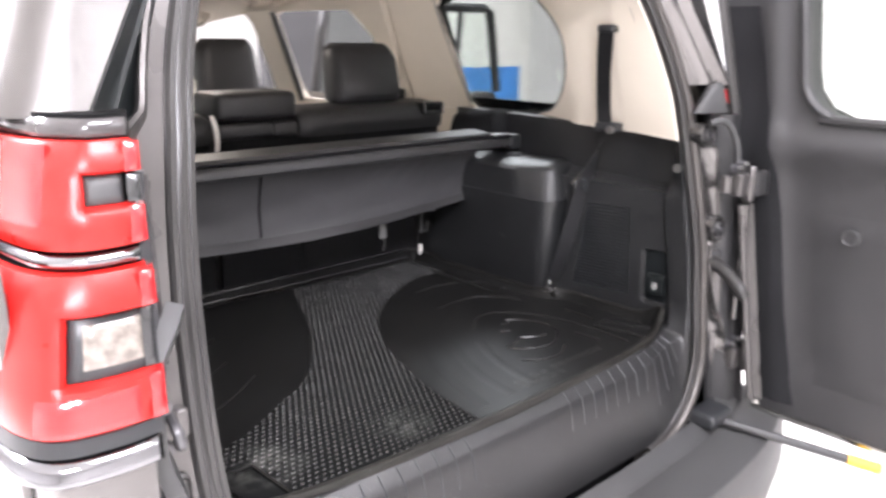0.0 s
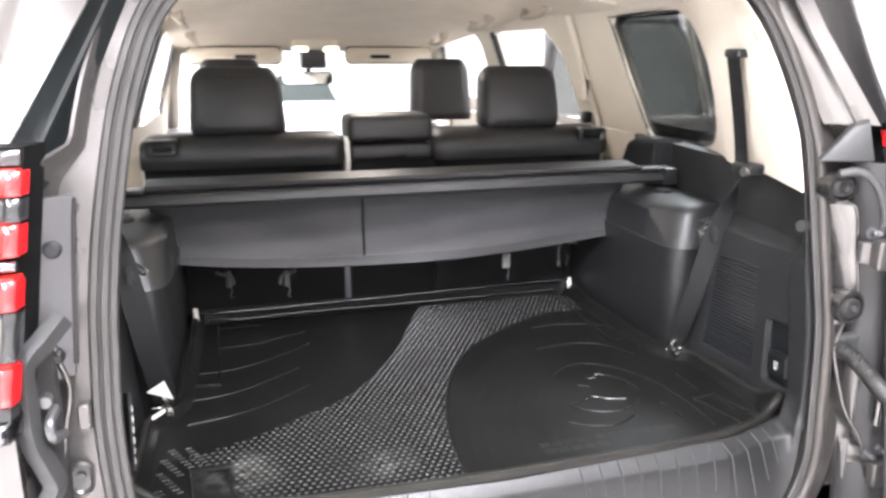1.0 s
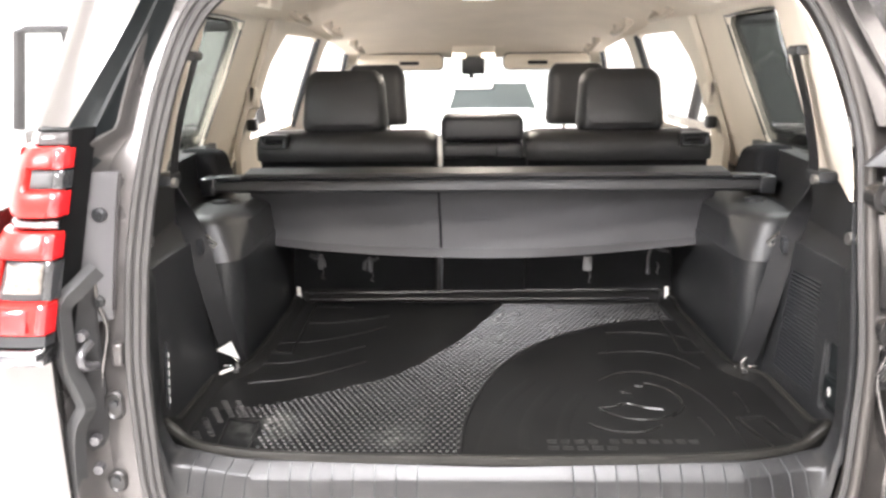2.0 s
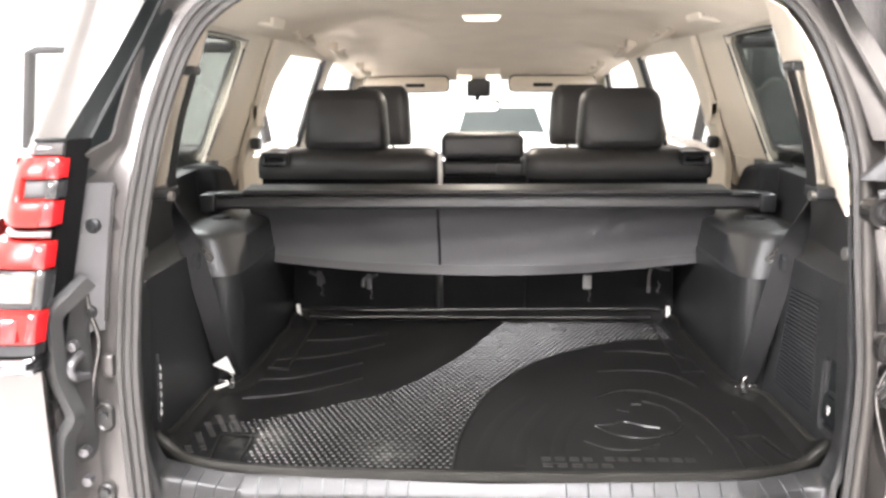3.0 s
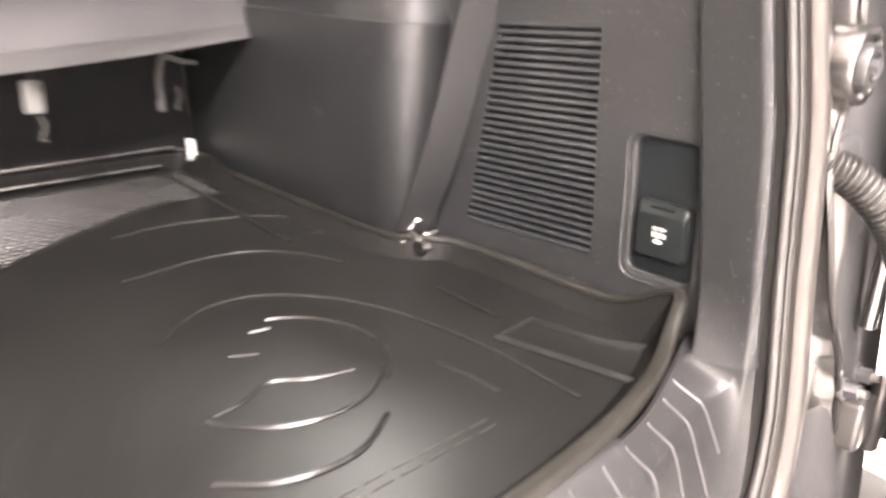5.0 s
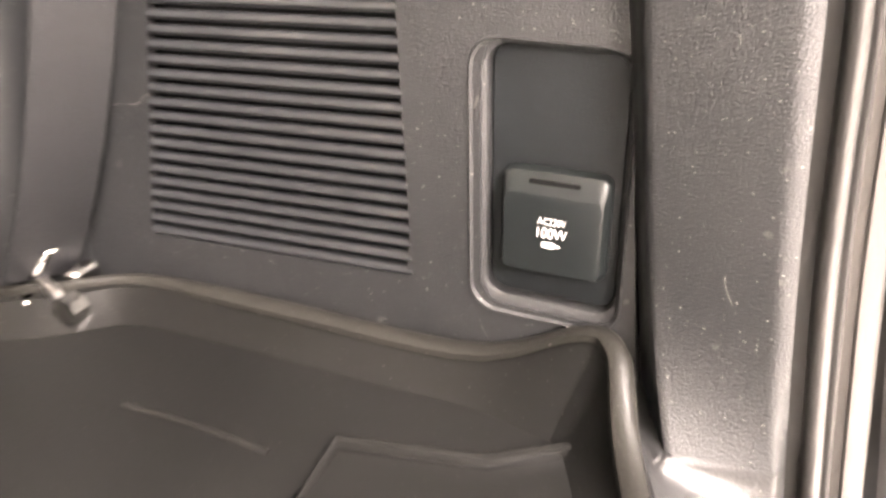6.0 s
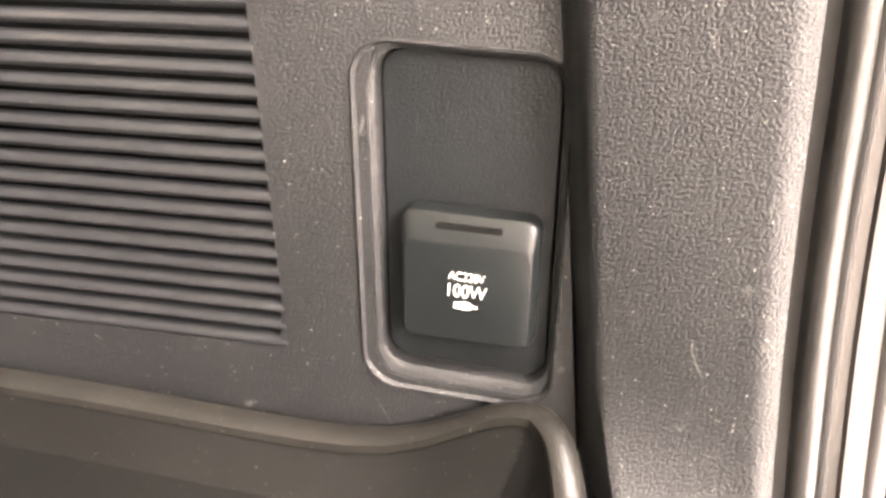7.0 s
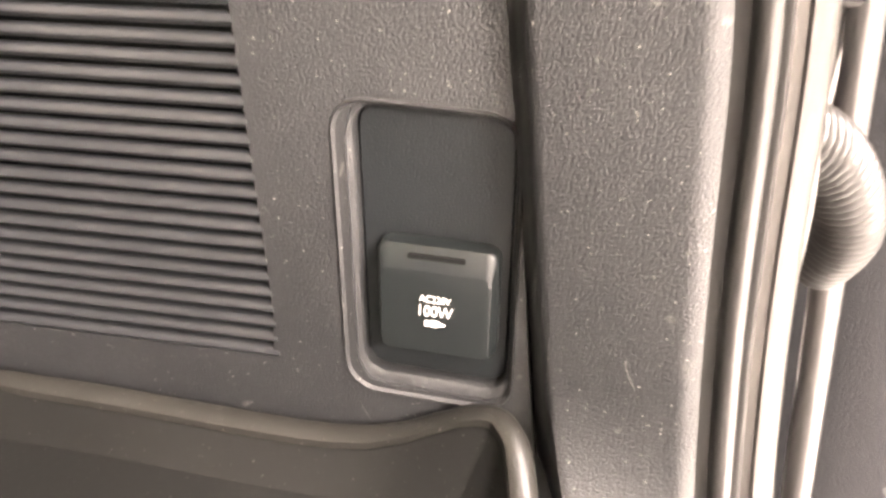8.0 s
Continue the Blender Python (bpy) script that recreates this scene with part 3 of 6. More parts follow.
    ring = [Vector((prof[0][0], prof[0][1], 0.77))] + base + [Vector((x, y, 0.77)) for x, y in prof[7:]]

    def level(z, inset):
        flat = max(0.0, min(1.0, (z - 1.075) / 0.05)) * (1 if z < 1.15 else max(0.0, 1 - (z - 1.15) / 0.012))
        side = lambda y: 1 - 0.7 * flat * max(0.0, min(1.0, (y - 0.46) / 0.10))
        return [(p.x + inset * side(p.y) * (0.74 - p.x) / 0.16, p.y + inset * max(0, 1 - (p.y - 0.42) / 0.4), z) for p in ring]

    bm = loft(bmesh.new(), [level(0.77, 0.018), level(0.86, 0.012), level(0.96, 0.004), level(1.069, 0.003), level(1.073, 0.0065), level(1.144, 0.034), level(1.154, 0.040), level(1.163, 0.052), level(1.167, 0.075)])
    housing = put("wheel_housing", bm, WELL)
    bm = tube(bmesh.new(), [(0.668, 0.66, 1.160), (0.668, 0.66, 1.171), (0.668, 0.66, 1.175)], lambda f: 0.024 if f < 0.9 else 0.020, 20)
    put("screw_cover", bm, BLACK_SMOOTH, housing)

    # beige side with the quarter window
    def beige(y, z):
        d = max(0, 0.75 - y)
        return (0.825 - 0.37 * (z - 1.258) - (0.65 * d ** 1.5 if d < 0.27 else 0.091 + 0.19 * (d - 0.27)), y, z)

    hole = [(0.70, 1.280), (0.97, 1.268), (1.00, 1.29), (1.055, 1.60), (1.03, 1.625), (0.66, 1.625), (0.58, 1.60), (0.50, 1.53), (0.488, 1.46), (0.52, 1.38), (0.60, 1.31)]
    bm = holed(bmesh.new(), [(0.20, 1.27), (1.40, 1.27), (1.40, 1.70), (0.275, 1.70)], hole, beige, 0.01, (1, 0, 0), rings=7, n=72)
    put("quarter_trim", bm, BEIGE, suv, "beige plastic trim round the quarter window")
    bm = bmesh.new()
    ringpath = [Vector(beige(*p)) + Vector((0.002, 0, 0)) for p in hole]
    tube(bm, bend(ringpath + [ringpath[0]], 4), 0.0035, 6)
    put("window_gasket", bm, BLACK_SMOOTH)

    # tinted glass close behind the trim
    bm = sheet(bmesh.new(), lambda y, z: Vector(beige(y, z)) + Vector((0.014, 0, 0)), span(0.46, 1.09, 12), span(1.262, 1.64, 8), 0.004, away=(1, 0, 0))
    put("quarter_window", bm, TINT, suv, "dark tinted rear quarter glass")

    # beige strip along the opening's upper edge
    def edge(u, z):
        x0, y0 = open_x(z, flip) - 0.004, lerp(OPEN_Y, z) + 0.008
        p = Vector(beige(0.29, z))
        return (x0 + (p.x - 0.006 - x0) * u, y0 + (0.29 - y0) * u, z)

    put("pillar_cover", sheet(bmesh.new(), edge, span(0, 1, 5), span(1.272, 1.69, 12), 0.006, away=(1, 0, 0)), BEIGE)

    # shoulder beside the seat
    bm = bmesh.new()
    hull8(bm, [(0.700, 0.775, 1.180), (0.84, 0.775, 1.180), (0.86, 1.08, 1.150), (0.745, 1.06, 1.150), (0.722, 0.80, 1.286), (0.82, 0.80, 1.288), (0.86, 1.06, 1.262), (0.765, 1.04, 1.258)], 0.022, 5)
    put("seat_shoulder", bm, CARPET)

    # lower end of the pillar behind the rear door
    put("pillar_foot", sheet(bmesh.new(), beige, span(1.0, 1.40, 6), span(0.95, 1.268, 4), 0.01, away=(1, 0, 0)), BEIGE)

    # doors beyond: inner panels, pillars and glass
    def door_side(y, z):
        return (0.80 - 0.37 * max(0, z - 1.25) - 0.02 * (y - 1.4), y, z)

    rear = [(1.40, 1.25), (2.02, 1.25), (2.02, 1.60), (1.50, 1.60), (1.40, 1.5)]
    bm = holed(bmesh.new(), [(1.30, 0.5), (2.12, 0.5), (2.12, 1.68), (1.30, 1.68)], rear, door_side, 0.02, (1, 0, 0), rings=4)
    put("rear_door_trim", bm, BEIGE)
    put("door_seal", tube(bmesh.new(), [Vector(door_side(2.02, z)) for z in (1.24, 1.42, 1.60)], 0.014, 6), BLACK_SMOOTH)
    front = [(2.22, 1.22), (2.95, 1.22), (3.02, 1.30), (2.80, 1.57), (2.22, 1.60)]
    bm = holed(bmesh.new(), [(2.12, 0.5), (3.30, 0.5), (3.30, 1.30), (2.95, 1.66), (2.12, 1.68)], front, door_side, 0.02, (1, 0, 0), rings=4)
    put("front_door_trim", bm, BEIGE)
    put("door_seal", tube(bmesh.new(), [Vector(door_side(*p)) for p in front[1:4]], 0.012, 6), BLACK_SMOOTH)
    # belt of the rear seat on the pillar
    put("belt_anchor", cushion(bmesh.new(), (0.735, 1.30, 1.36), (0.765, 1.35, 1.44), 0.008), BEIGE)
    put("belt_buckle_stop", cushion(bmesh.new(), (0.745, 1.30, 1.285), (0.775, 1.345, 1.325), 0.008), BLACK_SMOOTH)


side_trim(False)
side_trim(True)

# headliner
def lining(x, y):
    z = 1.725 - 0.075 * (abs(x) / 0.64) ** 4 * (1 - max(0, min(0.8, y - 2.0))) - 0.185 * max(0, (y - 1.6) / 1.3) ** 1.5 - 0.015 * max(0, 0.5 - y)
    return (x, y, z)


bm = sheet(bmesh.new(), lining, span(-0.66, 0.66, 20), span(0.185, 3.0, 18), 0.012, away=(0, 0, 1))
part("headliner", bm, HEADLINER, suv, "beige cloth headliner")

# windscreen, dashboard
bm = sheet(bmesh.new(), lambda x, v: (x, 2.99 + 0.75 * v - 0.10 * (x / 0.7) ** 2, 1.585 - 0.50 * v), span(-0.66, 0.66, 10), span(0, 1, 5), 0.006, away=(0, 0.5, 0.6))
pane = part("windscreen", bm, CLEAR, suv)
pane.visible_shadow = False
for s in (-1, 1):
    bm = bmesh.new()
    tube(bm, [(s * 0.66, 2.93, 1.60), (s * 0.72, 3.30, 1.36), (s * 0.76, 3.68, 1.10)], 0.045, 8)
    part("front_pillar", bm, BEIGE, suv)
bm = bmesh.new()
loft(bm, [[(x, 3.05, 0.75), (x, 3.02, 1.0), (x, 3.08, 1.07), (x, 3.35, 1.10), (x, 3.75, 1.06), (x, 3.8, 0.75)] for x in span(-0.78, 0.78, 8)])
part("dashboard", bm, BLACK, suv)
bm = bmesh.new()
loft(bm, [[(x, 3.7, 0.5), (x, 3.72, 1.06), (x, 4.3, 1.02), (x, 4.62, 0.92), (x, 4.68, 0.5)] for x in span(-0.86, 0.86, 8)])
part("bonnet", bm, PAINT, suv)


# ---------------------------------------------------------------- socket in the side panel
def low_x(z):
    return 0.643 + 0.02 * (z - 0.9) - 0.03 * max(0, 0.86 - z)


def on_panel(y, z, depth):
    """A place by the side panel, depth metres behind its face (negative: proud of it)."""
    return Vector((low_x(z) + depth, y, z))


def panel_loop(cy, cz, w, h, r, depth, n=6):
    return [on_panel(cy + y + 0.06 * z, cz + z, depth) for y, z in rounded(w, h, r, n)]


# outline: centre along the car, height of the centre, width, height, corner, depth; the bevel is wide on two sides and narrow on the others
SURROUND = ((0.1420, 0.9150, 0.0830, 0.1480, 0.016, 0.0006), (0.1420, 0.9150, 0.0822, 0.1472, 0.016, -0.0008), (0.1419, 0.9152, 0.0808, 0.1458, 0.015, -0.0014), (0.1417, 0.9154, 0.0792, 0.1442, 0.015, -0.0006), (0.1414, 0.9158, 0.0772, 0.1420, 0.014, 0.0016),
            (0.1396, 0.9180, 0.0708, 0.1348, 0.012, 0.0026), (0.1393, 0.9184, 0.0698, 0.1338, 0.011, 0.0034), (0.1392, 0.9185, 0.0690, 0.1330, 0.010, 0.0070), (0.1392, 0.9185, 0.0690, 0.1330, 0.010, 0.0180), (0.140, 0.9165, 0.0750, 0.1400, 0.012, 0.0180))
socket = part("socket_bezel", loft(bmesh.new(), [panel_loop(y, z, w, h, r, d) for y, z, w, h, r, d in SURROUND], cap_start=False, cap_end=False), BLACK, suv, "black plastic surround of the mains socket")
part("socket_plate", loft(bmesh.new(), [panel_loop(0.1392, 0.9185, 0.0680, 0.1320, 0.010, 0.016), panel_loop(0.1392, 0.9185, 0.0680, 0.1320, 0.010, 0.0088), panel_loop(0.1392, 0.9185, 0.0665, 0.1305, 0.009, 0.0080)], cap_start=True),
     GRAINED, socket)


def cap_loop(w, h, r, depth, dz=0.0):
    return [on_panel(0.1362 + y + 0.05 * z, 0.8980 + dz + z - 0.02 * y, depth) for y, z in rounded(w, h, r)]


cap = part("socket_cap", loft(bmesh.new(), [cap_loop(0.0555, 0.0560, 0.006, 0.011), cap_loop(0.0555, 0.0560, 0.006, 0.0012), cap_loop(0.0545, 0.0550, 0.006, -0.0004), cap_loop(0.0530, 0.0530, 0.005, -0.0010, -0.0002), cap_loop(0.0505, 0.0430, 0.004, -0.0050, -0.0036), cap_loop(0.0480, 0.0400, 0.004, -0.0053, -0.0036)]), CAPBLACK, socket, "black hinged socket cover with white lettering")
part("cap_slot", loft(bmesh.new(), [[on_panel(0.1375 + y, 0.9212 + z - 0.02 * y, d) for y, z in rounded(0.026, 0.0022, 0.0009, 2)] for d in (0.002, -0.0034)]), BANDBASE, cap)


def words(text, size, place, parent, squash=1.0):
    curve = bpy.data.curves.new("lettering", "FONT")
    curve.body, curve.size, curve.align_x, curve.extrude = text, size, "CENTER", 0.00015
    curve.offset = -0.012 * size
    tmp = bpy.data.objects.new("lettering", curve)
    scene.collection.objects.link(tmp)
    bpy.context.view_layer.update()
    me = bpy.data.meshes.new_from_object(tmp.evaluated_get(bpy.context.evaluated_depsgraph_get()))
    bpy.data.objects.remove(tmp)
    me.transform(Matrix(((0, 0, -1, place[0]), (-squash, 0, 0, place[1]), (0, 1, 0, place[2]), (0, 0, 0, 1))))
    me.materials.append(PRINT)
    ob = new("lettering", me)
    ob.parent = parent
    return ob


words("AC220V", 0.0052, (low_x(0.9) - 0.0058, 0.1365, 0.9002), cap, 0.80)
words("100W", 0.0082, (low_x(0.9) - 0.0058, 0.1364, 0.8928), cap, 0.80)
bm = bmesh.new()
loft(bm, [[on_panel(0.1363 + 0.0032 * math.cos(a), 0.8890 + 0.0017 * math.sin(a), d) for a in (2 * math.pi * q / 14 for q in range(14))] for d in (-0.0052, -0.0057)])
for zz in (0.8898, 0.8882):
    box(bm, (low_x(0.88) - 0.0059, 0.1386, zz - 0.0004), (low_x(0.88) - 0.0052, 0.1406, zz + 0.0004))
box(bm, (low_x(0.88) - 0.0059, 0.1313, 0.8886), (low_x(0.88) - 0.0052, 0.1333, 0.8894))
part("plug_sign", bm, PRINT, cap, smooth=False)

# ---------------------------------------------------------------- cargo mat
mat_thing = thing("cargo_mat", "black rubber cargo mat with treaded band, smooth lobes and raised rim", "mat", at=(0, 0.5, 0.788))
OUTLINE = bend([(0.0, 0.018, 0), (0.30, 0.026, 0), (0.434, 0.036, 0), (0.525, 0.055, 0), (0.588, 0.076, 0), (0.624, 0.090, 0), (0.6365, 0.118, 0), (0.6350, 0.22, 0), (0.634, 0.33, 0), (0.625, 0.40, 0), (0.585, 0.45, 0),
                (0.570, 0.52, 0), (0.564, 0.75, 0), (0.560, 0.955, 0), (0.545, 0.985, 0), (0.50, 0.992, 0), (0.25, 0.992, 0), (0.0, 0.992, 0)], 6)
full = [(p.x, p.y) for p in OUTLINE] + [(-p.x, p.y) for p in OUTLINE[-2:0:-1]]
# the flat part keeps rounder front corners than the rim
FLAT = [p + Vector((-0.008, 0.011, 0)) * math.exp(-((p.x - 0.630) ** 2 + (p.y - 0.110) ** 2) / 0.03 ** 2) for p in OUTLINE]
flat_full = [(p.x, p.y) for p in FLAT] + [(-p.x, p.y) for p in FLAT[-2:0:-1]]


def mat_local(bm):
    for v in bm.verts:
        v.co -= Vector((0, 0.5, 0.788))
    return bm


def rim_height(x, y):
    h = 0.018
    if y < 0.45:
        h = 0.019 + 0.033 * math.exp(-((abs(x) - 0.622) ** 2 + (y - 0.103) ** 2) / 0.042 ** 2)
    if y > 0.9:
        h = 0.030
    return h


def inset(pts, d):
    out = []
    n = len(pts)
    for i in range(n):
        a, b = pts[i - 1], pts[(i + 1) % n]
        t = Vector((b[0] - a[0], b[1] - a[1])).normalized()
        out.append((pts[i][0] - t.y * d, pts[i][1] + t.x * d))
    return out


bm = bmesh.new()
i3, i4 = inset(flat_full, 0.020), inset(flat_full, 0.030)
loft(bm, [[(x, y, 0.787) for x, y in inset(full, 0.012)], [(x, y, 0.798 + 0.2 * rim_height(x, y)) for x, y in inset(full, 0.002)], [(x, y, 0.797 + rim_height(x, y)) for x, y in inset(full, 0.002)],
          [(x, y, 0.797 + rim_height(x, y)) for x, y in inset(full, 0.011)], [(x, y, 0.801 + 0.28 * rim_height(x, y)) for x, y in i3], [(x, y, 0.7990) for x, y in i4]], cap_start=True, cap_end=False)
# the flat middle, row by row between the slopes of the rim
flat_edge = inset(flat_full, 0.027)
y_low, y_high = min(y for x, y in flat_edge) + 0.0005, max(y for x, y in flat_edge) - 0.0005
row_ends = []
for i in range(261):
    y = y_low + (y_high - y_low) * (i / 260) ** 1.3
    xs = [(x1 - x0) * (y - y0) / (y1 - y0) + x0 for (x0, y0), (x1, y1) in zip(flat_edge, flat_edge[1:] + flat_edge[:1]) if (y0 > y) != (y1 > y)]
    row_ends.append([bm.verts.new((min(xs), y, 0.7995)), bm.verts.new((max(xs), y, 0.7995))])
for a, b in zip(row_ends, row_ends[1:]):
    bm.faces.new((a[0], a[1], b[1], b[0]))
part("sheet", mat_local(bm), RUBBER, mat_thing)


def lip_line(d):
    """The outline moved inwards by d, less where the rim is thin along the wheel housings and the seat."""
    return [(a[0] + (b[0] - a[0]) * k, a[1] + (b[1] - a[1]) * k) for a, b in zip(full, inset(full, d)) for k in (1 - 0.75 * max(0.0, min(1.0, (a[1] - 0.34) / 0.10)),)]


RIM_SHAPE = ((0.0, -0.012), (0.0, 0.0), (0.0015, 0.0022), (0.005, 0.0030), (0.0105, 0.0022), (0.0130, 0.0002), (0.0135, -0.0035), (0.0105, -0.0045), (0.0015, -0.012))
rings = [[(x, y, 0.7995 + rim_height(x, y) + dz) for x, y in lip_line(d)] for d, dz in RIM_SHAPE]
part("rim", mat_local(loft(bmesh.new(), rings + rings[:1], cap_start=False, cap_end=False)), RIMRUBBER, mat_thing, "dusty grey turned-up mat rim, its lit tone in the colour")

BAND_L = [(-0.60, 0.24), (-0.458, 0.28), (-0.32, 0.36), (-0.207, 0.438), (-0.08, 0.624), (0.0, 0.80), (0.054, 0.927), (0.07, 0.99)]
BAND_R = [(-0.066, 0.03), (-0.062, 0.10), (-0.046, 0.237), (0.017, 0.444), (0.137, 0.629), (0.317, 0.76), (0.45, 0.81), (0.56, 0.80)]
CURVE_L = [(p.x, p.y) for p in bend([(x, y, 0) for x, y in BAND_L], 6)]
CURVE_R = [(p.x, p.y) for p in bend([(x, y, 0) for x, y in BAND_R], 6)]
CURVE_LOW = [(y, x) for x, y in CURVE_R[:31]]


def in_band(x, y):
    """Inside the treaded band that sweeps across the mat."""
    left_y = lerp(CURVE_L, x) if x < 0.07 else 9.0
    if y > left_y:
        return False
    right_x = lerp(CURVE_LOW, y) if y < 0.76 else None
    if y < 0.76:
        return x < right_x
    return x < 0.30 or y > lerp(CURVE_R[30:], x)


verts, faces = [], []


def stud(x, y, ang, length, width, height):
    c, s = math.cos(ang), math.sin(ang)
    b = len(verts)
    for f, g, z in ((1.0, 1.0, 0.7990), (0.84, 0.34, 0.7996 + height)):
        for u, v in ((-1, -0.6), (-0.6, -1), (0.6, -1), (1, -0.6), (1, 0.6), (0.6, 1), (-0.6, 1), (-1, 0.6)):
            px, py = u * length / 2 * f, v * width / 2 * g
            verts.append((x + px * c - py * s, y - 0.5 + px * s + py * c, z - 0.788 + (0.35 * py if f < 1 else 0)))
    for q in range(8):
        faces.append((b + q, b + (q + 1) % 8, b + 8 + (q + 1) % 8, b + 8 + q))
    faces.append(tuple(range(b + 8, b + 16)))


poly = inset(full, 0.04)


def in_mat(x, y):
    inside = False
    for (x0, y0), (x1, y1) in zip(poly, poly[1:] + poly[:1]):
        if (y0 > y) != (y1 > y) and x < (x1 - x0) * (y - y0) / (y1 - y0) + x0:
            inside = not inside
    return inside


row = 0
yy = 0.04
while yy < 0.99:
    xx = -0.62 + (0.0071 if row % 2 else 0.0)
    inside = [x for x in span(-0.62, 0.60, 1220) if in_band(x, yy) and in_mat(x, yy)]
    low, high = (min(inside), max(inside)) if inside else (9, -9)
    while xx < 0.60:
        a, b = max(xx - 0.0046, low), min(xx + 0.0046, high)
        if xx < -0.485 + 0.5 * (0.14 - yy):
            b = a
        if b - a > 0.0025 and not (-0.545 < xx + 0.08 * (yy - 0.14) < -0.458 and 0.06 < yy < 0.205):
            stud((a + b) / 2, yy, 0.0, b - a, 0.0052, 0.0023)
        xx += 0.0142
    yy += 0.0126
    row += 1
# slanting comb-like columns in the front corner
for x0 in (-0.665, -0.635, -0.605, -0.575, -0.545):
    for i in range(17):
        y = 0.285 - 0.0115 * i
        x = x0 + 0.55 * (0.285 - y)
        if x < -0.49 and in_mat(x - 0.004, y) and not (-0.548 < x + 0.08 * (y - 0.14) < -0.462 and y < 0.205):
            stud(x, y, 0.15, 0.015, 0.0044, 0.0024)
def mat_reach(y):
    """How far the mat's flat part reaches to the sides at y."""
    xs = [(x1 - x0) * (y - y0) / (y1 - y0) + x0 for (x0, y0), (x1, y1) in zip(poly, poly[1:] + poly[:1]) if (y0 > y) != (y1 > y)]
    return (min(xs), max(xs)) if xs else (0, 0)


# Matt black sheet: the shade between the studs is put into its colour.
base_v, base_f = [], []
last = None
for iy in range(120):
    y = 0.060 + (0.945 - 0.060) * iy / 119
    lo, hi = mat_reach(y)
    xs = [x for x in span(lo, hi, 700) if in_band(x, y)]
    pair = (min(xs), max(xs)) if xs else None
    if pair and last:
        b = len(base_v)
        base_v += [(last[0], last[2] - 0.5, 0.01185), (last[1], last[2] - 0.5, 0.01185), (pair[1], y - 0.5, 0.01185), (pair[0], y - 0.5, 0.01185)]
        base_f.append((b, b + 1, b + 2, b + 3))
    last = (*pair, y) if pair else None
me = bpy.data.meshes.new("shaded_band_base")
me.from_pydata(base_v, [], base_f)
me.materials.append(BANDBASE)
band = new("shaded_band_base", me)
band.parent = mat_thing
me = bpy.data.meshes.new("tread")
me.from_pydata(verts, [], faces)
me.materials.append(STUD)
tread = new("tread", me)
tread.parent = mat_thing
tagged(tread, kind="stuff")


def ridge(points, r=0.0022, flat=0.45, n=6, z0=0.8):
    bm = bmesh.new()
    tube(bm, [(x, y, z0) for x, y in points], r, n)
    for v in bm.verts:
        v.co.z = z0 + (v.co.z - z0) * flat * 2
    part("ridge", mat_local(bm), RUBBER if r > 0.004 else RIDGERUBBER, mat_thing)


def arc(cx, cy, rx, ry, a0, a1, n=18):
    return [(cx + rx * math.cos(radians(a0 + (a1 - a0) * i / n)), cy + ry * math.sin(radians(a0 + (a1 - a0) * i / n))) for i in range(n + 1)]


# contour ridges on the smooth lobes
for line in (((-0.55, 0.380), (-0.47, 0.398), (-0.391, 0.432), (-0.294, 0.505)), ((-0.548, 0.490), (-0.47, 0.502), (-0.40, 0.540), (-0.31, 0.605)), ((-0.546, 0.627), (-0.45, 0.639), (-0.35, 0.688), (-0.27, 0.75)),
             ((-0.487, 0.777), (-0.42, 0.782), (-0.365, 0.796), (-0.27, 0.84)), ((-0.497, 0.920), (-0.43, 0.918), (-0.385, 0.922))):
    ridge([(p.x, p.y) for p in bend([(x, y, 0) for x, y in line], 5)], 0.0019, 0.5)
CX, CY = 0.322, 0.300


def sweep(points, r=0.0022, flat=0.5, n=6, z0=0.8):
    ridge([(p.x, p.y) for p in bend([(x, y, 0) for x, y in points], 6)], r, flat, n, z0)


# broad swells beside the treaded band
for line in (((0.10, 0.40), (0.035, 0.29), (0.0, 0.18), (-0.02, 0.085)), ((0.150, 0.37), (0.100, 0.27), (0.070, 0.18), (0.060, 0.09)), ((0.205, 0.33), (0.165, 0.25), (0.142, 0.17), (0.135, 0.10))):
    sweep(line, 0.020, 0.0425, 24, 0.7983)
sweep(((0.323, 0.702), (0.403, 0.708), (0.479, 0.688), (0.501, 0.680), (0.552, 0.636)))
sweep(((0.281, 0.560), (0.365, 0.571), (0.425, 0.562), (0.470, 0.525), (0.500, 0.462)))
sweep(((0.252, 0.400), (0.301, 0.438), (0.348, 0.447), (0.391, 0.430), (0.430, 0.388), (0.458, 0.330), (0.472, 0.270), (0.480, 0.190), (0.476, 0.095)))
sweep(((0.536, 0.334), (0.537, 0.290), (0.534, 0.244)), 0.0022)
sweep(((0.423, 0.215), (0.430, 0.180), (0.431, 0.144)), 0.0022)
# plain oval badge shape
sweep(((0.197, 0.189), (0.228, 0.164), (0.262, 0.154), (0.300, 0.157), (0.340, 0.180)), 0.0026)
sweep(((0.373, 0.222), (0.395, 0.244), (0.410, 0.268)), 0.0022)
ridge(arc(CX, CY, 0.088, 0.090, -10, 70), 0.0022, 0.5)
ridge(arc(CX - 0.010, CY, 0.092, 0.094, 205, 322), 0.0022, 0.5)
sweep(((0.289, 0.340), (0.311, 0.328)), 0.0021)
sweep(((0.326, 0.370), (0.345, 0.366)), 0.0024)
sweep(((0.232, 0.262), (0.261, 0.266), (0.293, 0.280), (0.325, 0.262), (0.360, 0.252)), 0.0022)
